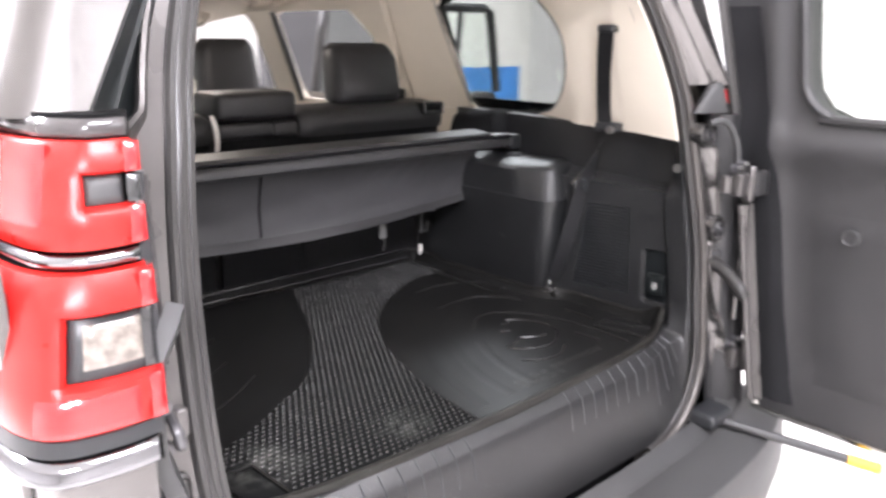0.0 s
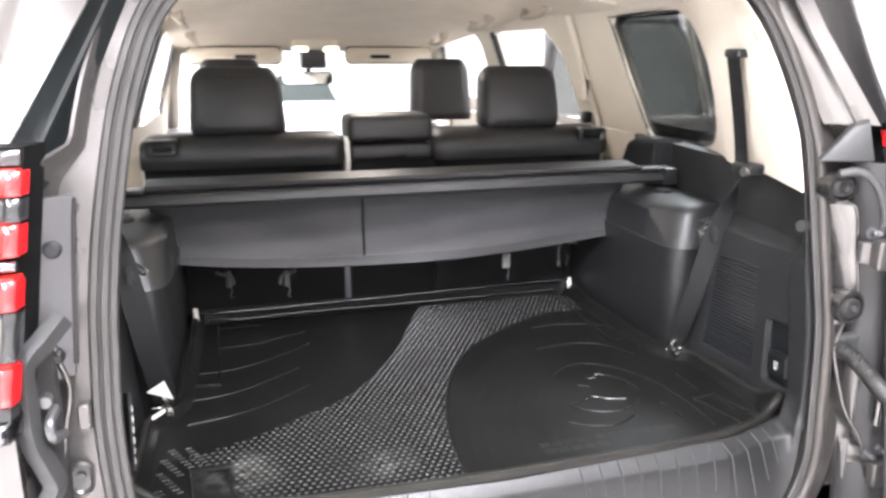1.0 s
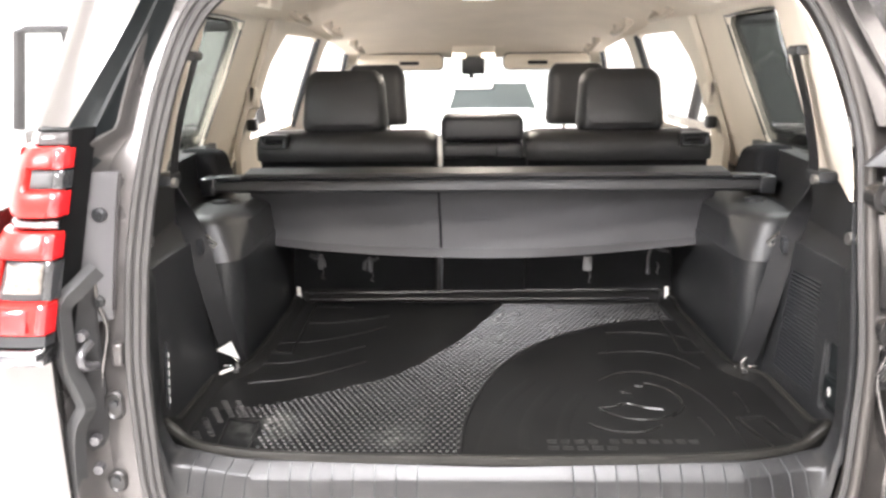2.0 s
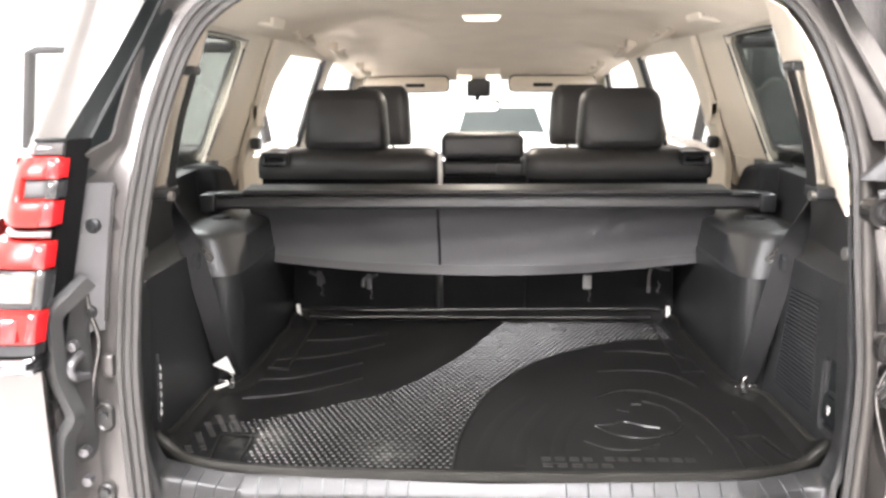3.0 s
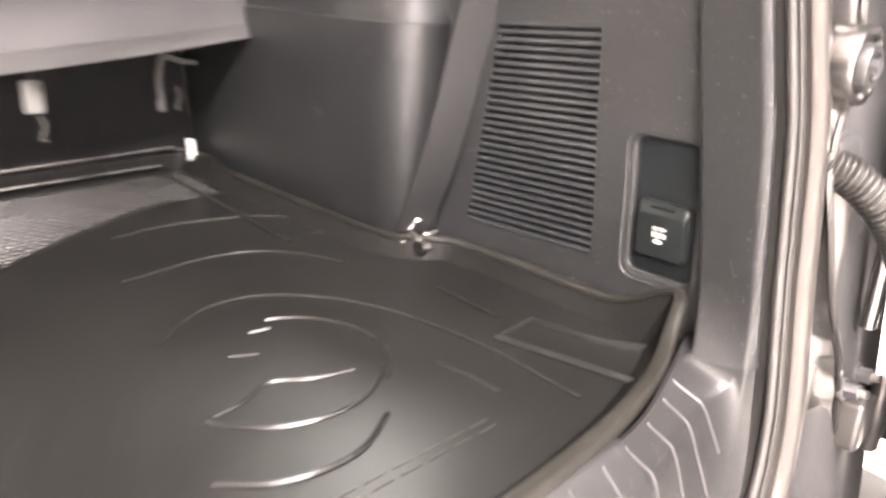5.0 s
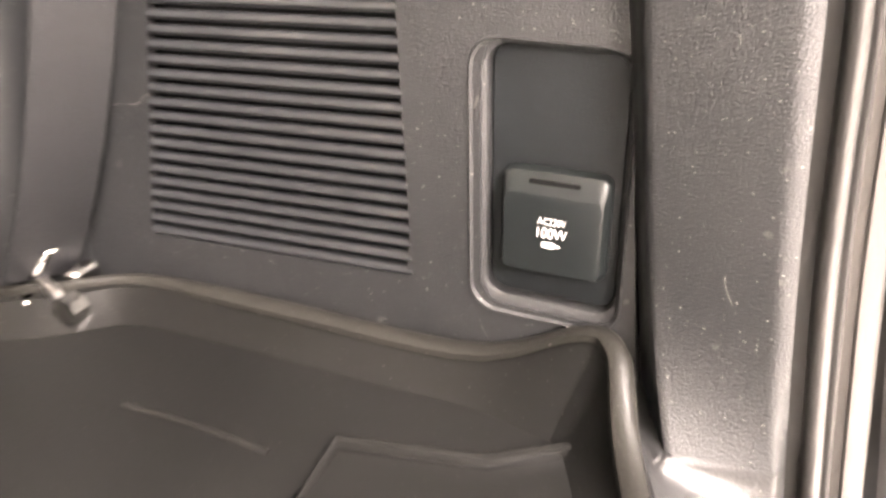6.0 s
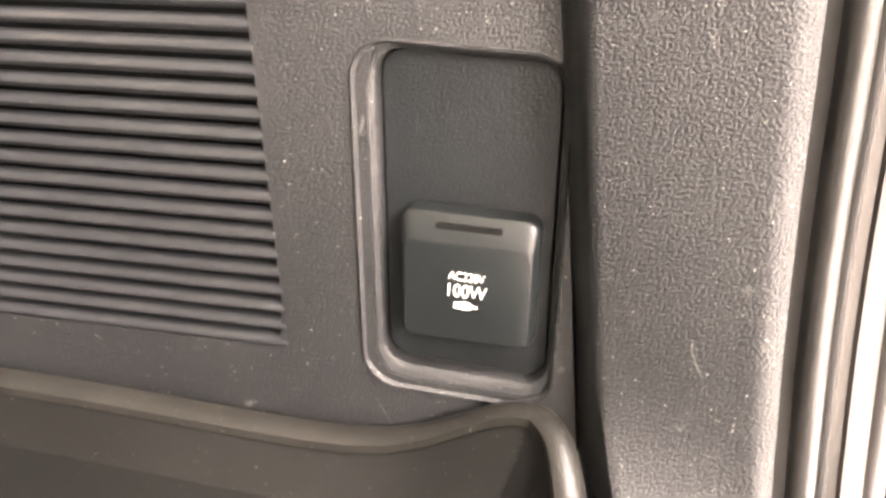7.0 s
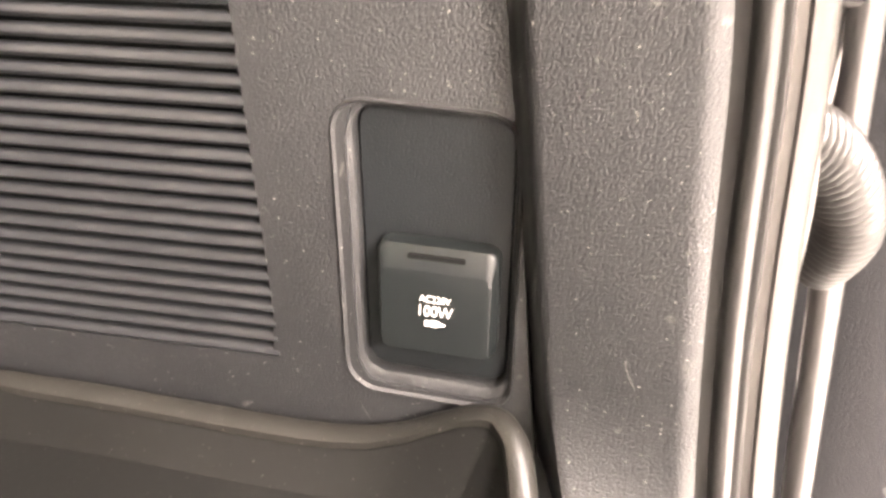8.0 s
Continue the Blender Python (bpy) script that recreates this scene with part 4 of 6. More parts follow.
# edges of the treaded band
for line in (BAND_L[:-1], BAND_R):
    ridge([(p.x, p.y) for p in bend([(x, y, 0) for x, y in line if abs(x) < 0.585], 6)], 0.0045, 0.14)
# key-shaped outlines near the corners
ridge([(0.531, 0.077), (0.500, 0.213), (0.552, 0.215), (0.568, 0.142), (0.598, 0.100)], 0.0036, 0.85)
ridge([(-0.527, 0.078), (-0.538, 0.198), (-0.472, 0.189), (-0.463, 0.070)], 0.0036, 0.8)
for sx in (1, -1):
    ridge([(sx * x, y) for x, y in ((0.498, 0.94), (0.489, 0.556), (0.540, 0.562))], 0.0032, 0.8)
# raised lettering of the mat, as bars
for x0, x1, n, y0 in ((0.104, 0.209, 4, 0.112), (0.224, 0.402, 7, 0.114), (0.104, 0.243, 5, 0.088)):
    step = (x1 - x0) / n
    for i in range(n):
        bm = bmesh.new()
        for dy in (0.0, 0.0095):
            box(bm, (x0 + i * step, y0 + dy, 0.7975), (x0 + (i + 0.72) * step, y0 + dy + 0.0022, 0.8004), 0.0004, 1)
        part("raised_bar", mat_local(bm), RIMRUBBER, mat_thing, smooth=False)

# white strips set along the turned-up edge
for (ax, ay), (bx, by) in (((-0.662, 0.303), (-0.645, 0.343)), ((-0.617, 0.391), (-0.594, 0.421))):
    bm = hull8(bmesh.new(), [(ax, ay, 0.815), (bx, by, 0.815), (bx - 0.001, by + 0.001, 0.815), (ax - 0.001, ay + 0.001, 0.815), (ax, ay, 0.823), (bx, by, 0.823), (bx - 0.001, by + 0.001, 0.823), (ax - 0.001, ay + 0.001, 0.823)])
    part("edge_strip", mat_local(bm), WHITE, mat_thing, "white strip on the mat's edge")

# silver-grey turned-up rear edge against the seat
bm = bmesh.new()
tube(bm, bend([(-0.53, 0.978, 0.826), (-0.3, 0.972, 0.829), (0, 0.976, 0.832), (0.3, 0.98, 0.834), (0.53, 0.98, 0.836)], 5), 0.0045, 8)
part("rear_lip", mat_local(bm), GLOSSY, mat_thing)
bm = bmesh.new()
tube(bm, bend([(-0.52, 0.962, 0.812), (-0.42, 0.955, 0.811), (-0.25, 0.962, 0.812), (0.05, 0.96, 0.812), (0.5, 0.962, 0.813)], 5), 0.004, 8)
part("rear_fold", mat_local(bm), GLOSSY, mat_thing)

# ---------------------------------------------------------------- cargo cover
cover = thing("cargo_cover", "dark grey vinyl roller cargo cover with its flap hanging down", "cargo cover", at=(0, 0.73, 1.21))


def cover_part(name, bm, mat, label="", parent=None):
    for v in bm.verts:
        v.co -= Vector((0, 0.73, 1.21))
    return part(name, bm, mat, parent or cover, label)


def bar(x0, x1, loop, bulge=0.0, n=16):
    return loft(bmesh.new(), [[(x, y, z - bulge * (1 - ((2 * (x - x0) / (x1 - x0)) - 1) ** 2)) for y, z in loop] for x in span(x0, x1, n)])


cover_part("cassette", bar(-0.695, 0.695, [(0.702, 1.190), (0.704, 1.205), (0.712, 1.213), (0.742, 1.216), (0.752, 1.208), (0.754, 1.190), (0.745, 1.182), (0.712, 1.182)]), COVERBOARD)
cover_part("top_board", bar(-0.625, 0.625, [(0.722, 1.2165), (0.718, 1.222), (0.724, 1.230), (0.79, 1.236), (0.81, 1.234), (0.81, 1.226), (0.76, 1.222), (0.75, 1.2165)]), COVERBOARD)
for sx in (-1, 1):
    bm = bmesh.new()
    box(bm, (sx * 0.695 - 0.0, 0.697, 1.176), (sx * 0.735, 0.762, 1.222), 0.006, 2) if sx > 0 else box(bm, (-0.735, 0.697, 1.176), (-0.695, 0.762, 1.222), 0.006, 2)
    cap_end = cover_part("end_cap", bm, BLACK_SMOOTH)
    bm = bmesh.new()
    box(bm, (sx * 0.66 - 0.035, 0.700, 1.2165), (sx * 0.66 + 0.035, 0.745, 1.226), 0.003, 2)
    cover_part("end_latch", bm, BLACK_SMOOTH)


def flap_fn(x, v):
    side = (x / 0.62)
    zb = 0.992 + 0.04 * side ** 2
    z = 1.186 + (zb - 1.186) * v
    wr = 0.0022 * math.sin(x * 11 + v * 3) * v + 0.0009 * math.sin(x * 22 - v * 6) * math.sin(v * 3.1) + 0.0007 * math.sin(x * 9 + v * 17) + 0.0003 * math.sin(x * 47 + v * 9 + math.sin(x * 13)) * (0.3 + v)
    # slanting creases where the vinyl has been rolled
    for cx, cv, wide, tall, deep, slant in ((0.30, 0.26, 0.12, 0.20, 0.0011, 0.30), (0.05, 0.45, 0.10, 0.30, 0.0002, -0.22), (-0.42, 0.30, 0.08, 0.22, 0.0004, -0.26), (0.50, 0.55, 0.08, 0.25, 0.0004, 0.4)):
        wr += deep * math.exp(-((x - cx) / wide) ** 2 - ((v - cv) / tall) ** 2) * math.sin(95 * (x - cx + slant * (v - cv)) + 2 * math.sin(9 * v))
    return (x * (1 - 0.05 * v), 0.748 + 0.03 * math.sin(v * 2.4) + wr, z)


for x0, x1 in ((-0.625, -0.1250), (-0.1175, 0.605)):
    bm = sheet(bmesh.new(), flap_fn, span(x0, x1, 84), span(0, 1, 24), 0.003, away=(0, 1, 0))
    cover_part("flap", bm, VINYL, "slack grey vinyl flap")
bm = sheet(bmesh.new(), lambda x, v: Vector(flap_fn(x, v)) + Vector((0, 0.006, 0)), [-0.130, -0.121, -0.112], span(0, 1, 14), 0.004, away=(0, 1, 0))
cover_part("seam", bm, CARPET)
bm = sheet(bmesh.new(), lambda x, v: Vector(flap_fn(x, 0.87 + 0.13 * v)) + Vector((0, -0.002, 0)), span(-0.625, 0.605, 120), span(0, 1, 3), 0.0015, away=(0, 1, 0))
cover_part("hem", bm, LEATHER)

# ---------------------------------------------------------------- rear seats


def head_restraint(bm, cx, y, z0, z1, w, d):
    loops = []
    for f in span(0, 1, 22):
        z = z0 + (z1 - z0) * f
        top, foot = max(0.0, (f - 0.70) / 0.30), max(0.0, (0.14 - f) / 0.14)
        ww = w * (1.0 - 0.10 * f) * (1 - 0.24 * top ** 3.2 - 0.05 * foot ** 2)
        dd = d * (1 - 0.42 * top ** 2.6 - 0.25 * foot ** 2)
        loops.append([(cx + a, y + b + 0.030 * f, z) for a, b in rounded(ww, dd, min(ww, dd) * 0.42, 5)])
    return loft(bm, loops)


def rear_seat(x0, x1, restraints, latch_x, label):
    seat = thing("rear_seat", label, "seat", "rear bench seats", at=((x0 + x1) / 2, 1.04, 0.60))
    off = Vector(((x0 + x1) / 2, 1.04, 0.60))

    def put(name, bm, mat, parent=seat, label=""):
        for v in bm.verts:
            v.co -= off
        return part(name, bm, mat, parent, label)

    put("back_panel", sheet(bmesh.new(), lambda x, z: (x, 0.998 - 0.035 * (z - 0.80), z), span(x0 + 0.012, x1 - 0.012, 6), span(0.76, 1.235, 6), 0.02, away=(0, 1, 0)), CARPET, seat, "black felt seat back")
    put("backrest", cushion(bmesh.new(), (x0 + 0.006, 1.0, 0.74), (x1 - 0.006, 1.13, 1.25), 0.03, 0.004), LEATHER)
    roll = [(0.965, 1.228), (0.958, 1.250), (0.960, 1.275), (0.972, 1.296), (1.0, 1.308), (1.06, 1.312), (1.11, 1.300), (1.13, 1.26), (1.125, 1.225)]
    loops = []
    for x in span(x0 + 0.004, x1 - 0.004, 24):
        e = min(1.0, (x - x0) / 0.035, (x1 - x) / 0.035)
        k = 1 - (1 - max(0, e)) ** 2 * 0.25
        loops.append([(x, 1.04 + (y - 1.04) * k, 1.235 + (z - 1.235) * k ) for y, z in roll])
    put("top_roll", loft(bmesh.new(), loops), LEATHER)
    for rx in restraints:
        hr = put("head_restraint", head_restraint(bmesh.new(), rx, 1.055, 1.312, 1.484, 0.256, 0.100), LEATHER, seat)
        bm = loft(bmesh.new(), [[(rx + a * (1 - 0.35 * (b + 0.065)), 1.0055 - 0.7 * d + 0.024 * (b + 0.065) / 0.13, 1.3935 + b) for a, b in rounded(0.212 - 2 * d, 0.128 - 2 * d, 0.034, 6)] for d in (-0.004, 0.001, 0.0022)])
        put("back_pad", bm, LEATHER, hr)
        for px in (-0.045, 0.045):
            put("post", tube(bmesh.new(), [(rx + px, 1.06, 1.27), (rx + px, 1.06, 1.34)], 0.006, 8), CHROME, hr)
    lx = latch_x
    lat = put("latch_bezel", loft(bmesh.new(), [[(lx + a, y, 1.288 + b) for a, b in rounded(w, h, 0.008, 4)] for w, h, y in ((0.082, 0.040, 0.985), (0.082, 0.040, 0.948), (0.074, 0.032, 0.944), (0.058, 0.020, 0.948), (0.056, 0.018, 0.965))], cap_end=True), BLACK_SMOOTH, seat, "black seat-folding latch")
    put("latch_lever", box(bmesh.new(), (lx - 0.022, 0.952, 1.284), (lx + 0.022, 0.962, 1.291), 0.002, 1), CARPET, lat)
    return seat, put


rear_seat(-0.66, -0.128, [-0.405], -0.60, "black leather rear seat, narrow section, head restraint up")
seat_r, put_r = rear_seat(0.122, 0.66, [0.405], 0.60, "black leather rear seat, wide section, head restraint up")
put_r("back_panel", sheet(bmesh.new(), lambda x, z: (x, 0.998 - 0.035 * (z - 0.80), z), span(-0.118, 0.128, 4), span(0.76, 1.235, 6), 0.02, away=(0, 1, 0)), CARPET)
put_r("centre_section", cushion(bmesh.new(), (-0.114, 0.985, 1.0), (0.117, 1.12, 1.231), 0.010, 0.002), LEATHER)
put_r("centre_roll", cushion(bmesh.new(), (-0.115, 0.968, 1.234), (0.117, 1.10, 1.278), 0.012, 0.003), LEATHER)
put_r("centre_head_restraint", cushion(bmesh.new(), (-0.118, 0.966, 1.283), (0.118, 1.12, 1.356), 0.018, 0.004), LEATHER)
put_r("pull_loop", box(bmesh.new(), (0.04, 0.9615, 1.237), (0.112, 0.975, 1.274), 0.004, 2), LEATHER)
bm = bmesh.new()
strap(bm, bend([(-0.123, 0.99, 1.30), (-0.123, 0.972, 1.27), (-0.122, 0.970, 1.235), (-0.123, 0.975, 1.20)], 4), 0.013, 0.002, (1, 0, 0))
part("care_tag", bm, WHITE, seat_r, "white cloth tag").location = -seat_r.location

# front seats
for sx in (-1, 1):
    fs = thing("front_seat", "black leather front seat with its head restraint up", "seat", "front seats", at=(sx * 0.42, 2.0, 0.45))
    off = Vector((sx * 0.42, 2.0, 0.45))

    def put(name, bm, mat):
        for v in bm.verts:
            v.co -= off
        return part(name, bm, mat, fs)

    put("backrest", cushion(bmesh.new(), (sx * 0.42 - 0.25, 1.95, 0.62), (sx * 0.42 + 0.25, 2.10, 1.21), 0.05, 0.01), LEATHER)
    put("seat_base", cushion(bmesh.new(), (sx * 0.42 - 0.26, 2.0, 0.45), (sx * 0.42 + 0.26, 2.5, 0.66), 0.05, 0.01), LEATHER)
    put("head_restraint", head_restraint(bmesh.new(), sx * 0.415, 1.96, 1.250, 1.492, 0.26, 0.11), LEATHER)
    for px in (-0.05, 0.05):
        put("post", tube(bmesh.new(), [(sx * 0.415 + px, 1.97, 1.19), (sx * 0.415 + px, 1.97, 1.27)], 0.006, 8), CHROME)

# ---------------------------------------------------------------- seat belts in the cargo bay
def seat_belt(sx):
    b = thing("seat_belt", "black webbing seat belt with steel tongue on the side trim" if sx > 0 else "black webbing seat belt with a white paper label", "seat belt", "cargo seat belts", at=(sx * 0.66, 0.40, 1.275))
    off = Vector((sx * 0.66, 0.40, 1.275))

    def put(name, bm, mat, parent=b, label=""):
        for v in bm.verts:
            v.co.x *= sx
        if sx < 0:
            bmesh.ops.reverse_faces(bm, faces=bm.faces)
        for v in bm.verts:
            v.co -= off
        return part(name, bm, mat, parent, label)

    top = (0.572, 0.290, 1.525)
    guide = (0.655, 0.335, 1.285)
    tongue = (0.628, 0.374, 1.130)
    low = (0.594, 0.448, 0.822)
    put("webbing", strap(bmesh.new(), bend([top, (0.622, 0.325, 1.42), (0.650, 0.338, 1.33), guide], 5), 0.044, 0.0016, (0, 1, 0.2)), BELT)
    lower = put("webbing", strap(bmesh.new(), bend([guide, (0.648, 0.345, 1.22), (0.634, 0.371, 1.135), (0.623, 0.388, 1.05), (0.611, 0.404, 0.96), (0.600, 0.424, 0.88), low], 6), 0.046, 0.0016, [Vector((0.25 + 0.75 * min(1, i / 12), 1 - 1.35 * min(1, i / 12), 0.0)) for i in range(37)]), BELT)
    g = put("guide", box(bmesh.new(), (0.650, 0.300, 1.268), (0.690, 0.365, 1.292), 0.006, 2), BLACK_SMOOTH)
    put("guide_bolt", tube(bmesh.new(), [(0.642, 0.312, 1.275), (0.655, 0.312, 1.275)], 0.010, 12), STEEL, g)
    # Black block added for the dark of the slot the belt enters.
    put("belt_slot", cushion(bmesh.new(), (0.566, 0.266, 1.517), (0.598, 0.314, 1.535), 0.006, 0.0), BLACK_SMOOTH)
    t = put("tongue", loft(bmesh.new(), [[Vector(tongue) + Vector((d, 0.2 * a + 0.9 * a * 0.3 + 0.0, b + 0.3 * a)) for a, b in rounded(0.062, 0.030, 0.006, 3)] for d in (-0.007, 0.003)]), BLACK_SMOOTH)
    put("tongue_plate", loft(bmesh.new(), [[(0.613 + 0.80 * a + 0.60 * b, 0.382 + d, 1.136 + 0.60 * a - 0.80 * b) for a, b in rounded(0.042, 0.016, 0.004, 3)] for d in (-0.002, 0.002)]), CHROME, t)
    put("tongue_slot", loft(bmesh.new(), [[(0.613 + 0.80 * a + 0.60 * b, 0.382 + d, 1.136 + 0.60 * a - 0.80 * b) for a, b in rounded(0.028, 0.005, 0.002, 3)] for d in (-0.0030, 0.0)]), BLACK_SMOOTH, t)
    a = put("anchor", loft(bmesh.new(), [[(0.595 + c * 0.4 + d, 0.448 + c, 0.812 + e) for c, e in rounded(0.05, 0.020, 0.006, 3)] for d in (-0.004, 0.003)]), STEEL)
    put("anchor_bolt", tube(bmesh.new(), [(0.590, 0.415, 0.814), (0.578, 0.415, 0.814)], 0.009, 8), CHROME, a)
    put("anchor_hook", hull8(bmesh.new(), [(0.586, 0.448, 0.824), (0.593, 0.446, 0.824), (0.593, 0.450, 0.824), (0.586, 0.452, 0.824), (0.596, 0.438, 0.842), (0.603, 0.436, 0.842), (0.603, 0.440, 0.842), (0.596, 0.442, 0.842)], 0.001, 1), CHROME, a)
    put("anchor_plate", cushion(bmesh.new(), (0.600, 0.425, 0.812), (0.622, 0.437, 0.826), 0.004), CHROME, a)
    put("anchor_foot", cushion(bmesh.new(), (0.574, 0.440, 0.804), (0.586, 0.452, 0.816), 0.003), CHROME, a)
    if sx < 0:
        put("paper_label", loft(bmesh.new(), [[(0.624, 0.404 + d, 0.871), (0.589, 0.404 + d, 0.892), (0.575, 0.412 + d, 0.846)] for d in (0, 0.0008)]), WHITE, lower, "white triangular paper label")
    return b


seat_belt(1)
seat_belt(-1)

# hooks on the pillar trim, and the label plate on the -x side
for sx in (-1, 1):
    bm = bmesh.new()
    tube(bm, [(sx * 0.660, 0.088, 1.207), (sx * 0.622, 0.088, 1.207)], 0.007, 10)
    tube(bm, [(sx * 0.624, 0.088, 1.207), (sx * 0.610, 0.088, 1.207)], 0.011, 12)
    part("retaining_pin", bm, STEEL, suv, "bright steel cargo pin")
plate = part("spec_plate", hull8(bmesh.new(), [(-0.612, 0.082, 0.884), (-0.609, 0.082, 0.884), (-0.624, 0.112, 0.874), (-0.627, 0.112, 0.874), (-0.609, 0.094, 1.013), (-0.606, 0.094, 1.013), (-0.622, 0.126, 1.0), (-0.625, 0.126, 1.0)]), BLACK_SMOOTH, suv, "black label with white unreadable printing")
for i in range(6):
    z = 0.893 + 0.0175 * i
    bm = hull8(bmesh.new(), [(-0.6085 + 0.0005 * i, 0.087 + 0.0015 * i, z), (-0.6075 + 0.0005 * i, 0.087 + 0.0015 * i, z), (-0.6195, 0.108 + 0.0015 * i, z - 0.005), (-0.6205, 0.108 + 0.0015 * i, z - 0.005),
                             (-0.6080 + 0.0005 * i, 0.088 + 0.0015 * i, z + 0.010), (-0.6070 + 0.0005 * i, 0.088 + 0.0015 * i, z + 0.010), (-0.619, 0.109 + 0.0015 * i, z + 0.005), (-0.620, 0.109 + 0.0015 * i, z + 0.005)])
    part("print_bar", bm, PRINT, plate, smooth=False)

# bag hooks hanging at the seat backs
for hx, hy, hz, tilt in ((-0.461, 0.83, 0.972, 1), (-0.317, 0.80, 0.972, -1), (0.287, 0.81, 0.965, 0), (0.485, 0.85, 0.980, 2)):
    h = thing("bag_hook", "small grey plastic bag hook on a cord at the seat back", "hook", "bag hooks", at=(hx, hy, hz))
    bm = bmesh.new()
    if tilt == 0:
        box(bm, (-0.012, -0.004, -0.022), (0.012, 0.004, 0.020), 0.004, 2)
    elif tilt == 2:
        tube(bm, bend([(-0.02, 0, -0.045), (-0.022, 0, -0.01), (-0.012, 0, 0.018), (0.01, 0, 0.012), (0.035, 0, 0.008)], 4), 0.004, 6)
        box(bm, (-0.026, -0.004, -0.058), (-0.016, 0.004, -0.040), 0.002, 1)
    else:
        tube(bm, bend([(-0.026 * tilt, 0, 0.012), (-0.008 * tilt, 0, 0.004), (0.010 * tilt, 0, 0.0), (0.014 * tilt, 0, -0.022)], 4), 0.005, 6)
        box(bm, (-0.004, -0.004, -0.028), (0.010, 0.004, 0.014), 0.003, 1)
    part("hook_body", bm, GREYPLASTIC if tilt != 0 else VINYL_LIGHT, h)
    part("cord", tube(bmesh.new(), bend([(0.004, 0, -0.025), (0.010, 0.004, -0.04), (0.004, 0.006, -0.055), (0.012, 0.01, -0.06)], 4), 0.0009, 5), VINYL_LIGHT, h)
    part("hanger", tube(bmesh.new(), bend([(0, 0, 0.02), (0, -0.005, 0.10), (0, -0.03, 0.215)], 3), 0.0014, 5), BLACK_SMOOTH, h)
for sx in (-1, 1):
    tie = thing("child_seat_tag", "small white plastic tag at the foot of the seat back", "tag", "floor tags", at=(sx * 0.550, 0.950, 0.803))
    part("tag_body", hull8(bmesh.new(), [(-0.005, -0.003, 0.0), (0.006, -0.003, 0.0), (0.006, 0.003, 0.0), (-0.005, 0.003, 0.0), (-0.008, -0.003, 0.050), (0.003, -0.003, 0.050), (0.003, 0.003, 0.050), (-0.008, 0.003, 0.050)], 0.001, 1), WHITE, tie)

# ---------------------------------------------------------------- fittings of the roof and the front
lamp = part("cabin_lamp_cover", loft(bmesh.new(), [[(a, 1.50 + b, 1.722 - 0.02 * d) for a, b in rounded(0.128 - 0.03 * d, 0.048 - 0.015 * d, 0.012, 4)] for d in (-0.3, 0.2, 0.6)]), CABINGLOW, suv, "lit cabin lamp")
for sx in (-1, 1):
    shape = lambda grow, y: [(sx * 0.385 + a, y + 0.30 * b, 1.497 + b) for a, b in rounded(0.45 + grow, 0.078 + grow, 0.030, 6)]
    v = part("sun_visor", loft(bmesh.new(), [shape(-0.02, 2.838), shape(0.0, 2.846), shape(0.0, 2.858), shape(-0.02, 2.866)]), BEIGE, suv, "beige folded sun visor")
    # Dark tube added for the shadow line round the visor.
    part("visor_shadow_line", tube(bmesh.new(), shape(0.004, 2.862) + shape(0.004, 2.862)[:1], 0.0035, 6), BELT, v)
    part("visor_label", box(bmesh.new(), (sx * 0.335 - 0.05, 2.828, 1.482), (sx * 0.335 + 0.05, 2.8345, 1.500)), BELT, v)
    for gy, gx, gz in ((1.42, 0.60, 1.675), (1.95, 0.575, 1.645), (2.55, 0.56, 1.585)):
        bm = bmesh.new()
        tube(bm, bend([(sx * (gx + 0.02), gy - 0.10, gz), (sx * (gx - 0.01), gy - 0.085, gz - 0.032), (sx * (gx - 0.012), gy + 0.085, gz - 0.036), (sx * (gx + 0.02), gy + 0.10, gz - 0.004)], 4), 0.010, 8)
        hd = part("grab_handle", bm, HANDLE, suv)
        for dy in (-0.095, 0.095):
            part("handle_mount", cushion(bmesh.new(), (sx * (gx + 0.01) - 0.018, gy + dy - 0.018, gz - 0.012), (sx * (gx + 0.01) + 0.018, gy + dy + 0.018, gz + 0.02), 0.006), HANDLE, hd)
    bm = bmesh.new()
    hull8(bm, [(sx * 0.60 - 0.03, 0.90, 1.66), (sx * 0.60 + 0.03, 0.90, 1.65), (sx * 0.60 + 0.03, 1.02, 1.65), (sx * 0.60 - 0.03, 1.02, 1.66), (sx * 0.60 - 0.04, 0.89, 1.70), (sx * 0.60 + 0.04, 0.89, 1.70), (sx * 0.60 + 0.04, 1.03, 1.70), (sx * 0.60 - 0.04, 1.03, 1.70)], 0.006, 2)
    guide_box = part("belt_roof_guide", bm, BEIGE, suv)
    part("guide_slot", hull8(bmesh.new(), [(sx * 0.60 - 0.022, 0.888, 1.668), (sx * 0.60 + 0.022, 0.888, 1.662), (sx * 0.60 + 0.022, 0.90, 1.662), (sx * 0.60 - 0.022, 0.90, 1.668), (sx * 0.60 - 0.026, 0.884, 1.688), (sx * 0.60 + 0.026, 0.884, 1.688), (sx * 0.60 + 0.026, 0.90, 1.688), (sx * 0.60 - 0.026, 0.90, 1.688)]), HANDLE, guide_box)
console = part("map_light_console", cushion(bmesh.new(), (-0.11, 2.74, 1.525), (0.11, 2.97, 1.60), 0.015), BEIGE, suv)
for sx in (-1, 1):
    part("map_lens", cushion(bmesh.new(), (sx * 0.075 - 0.035, 2.735, 1.515), (sx * 0.075 + 0.035, 2.79, 1.540), 0.006), CABINGLOW, console)
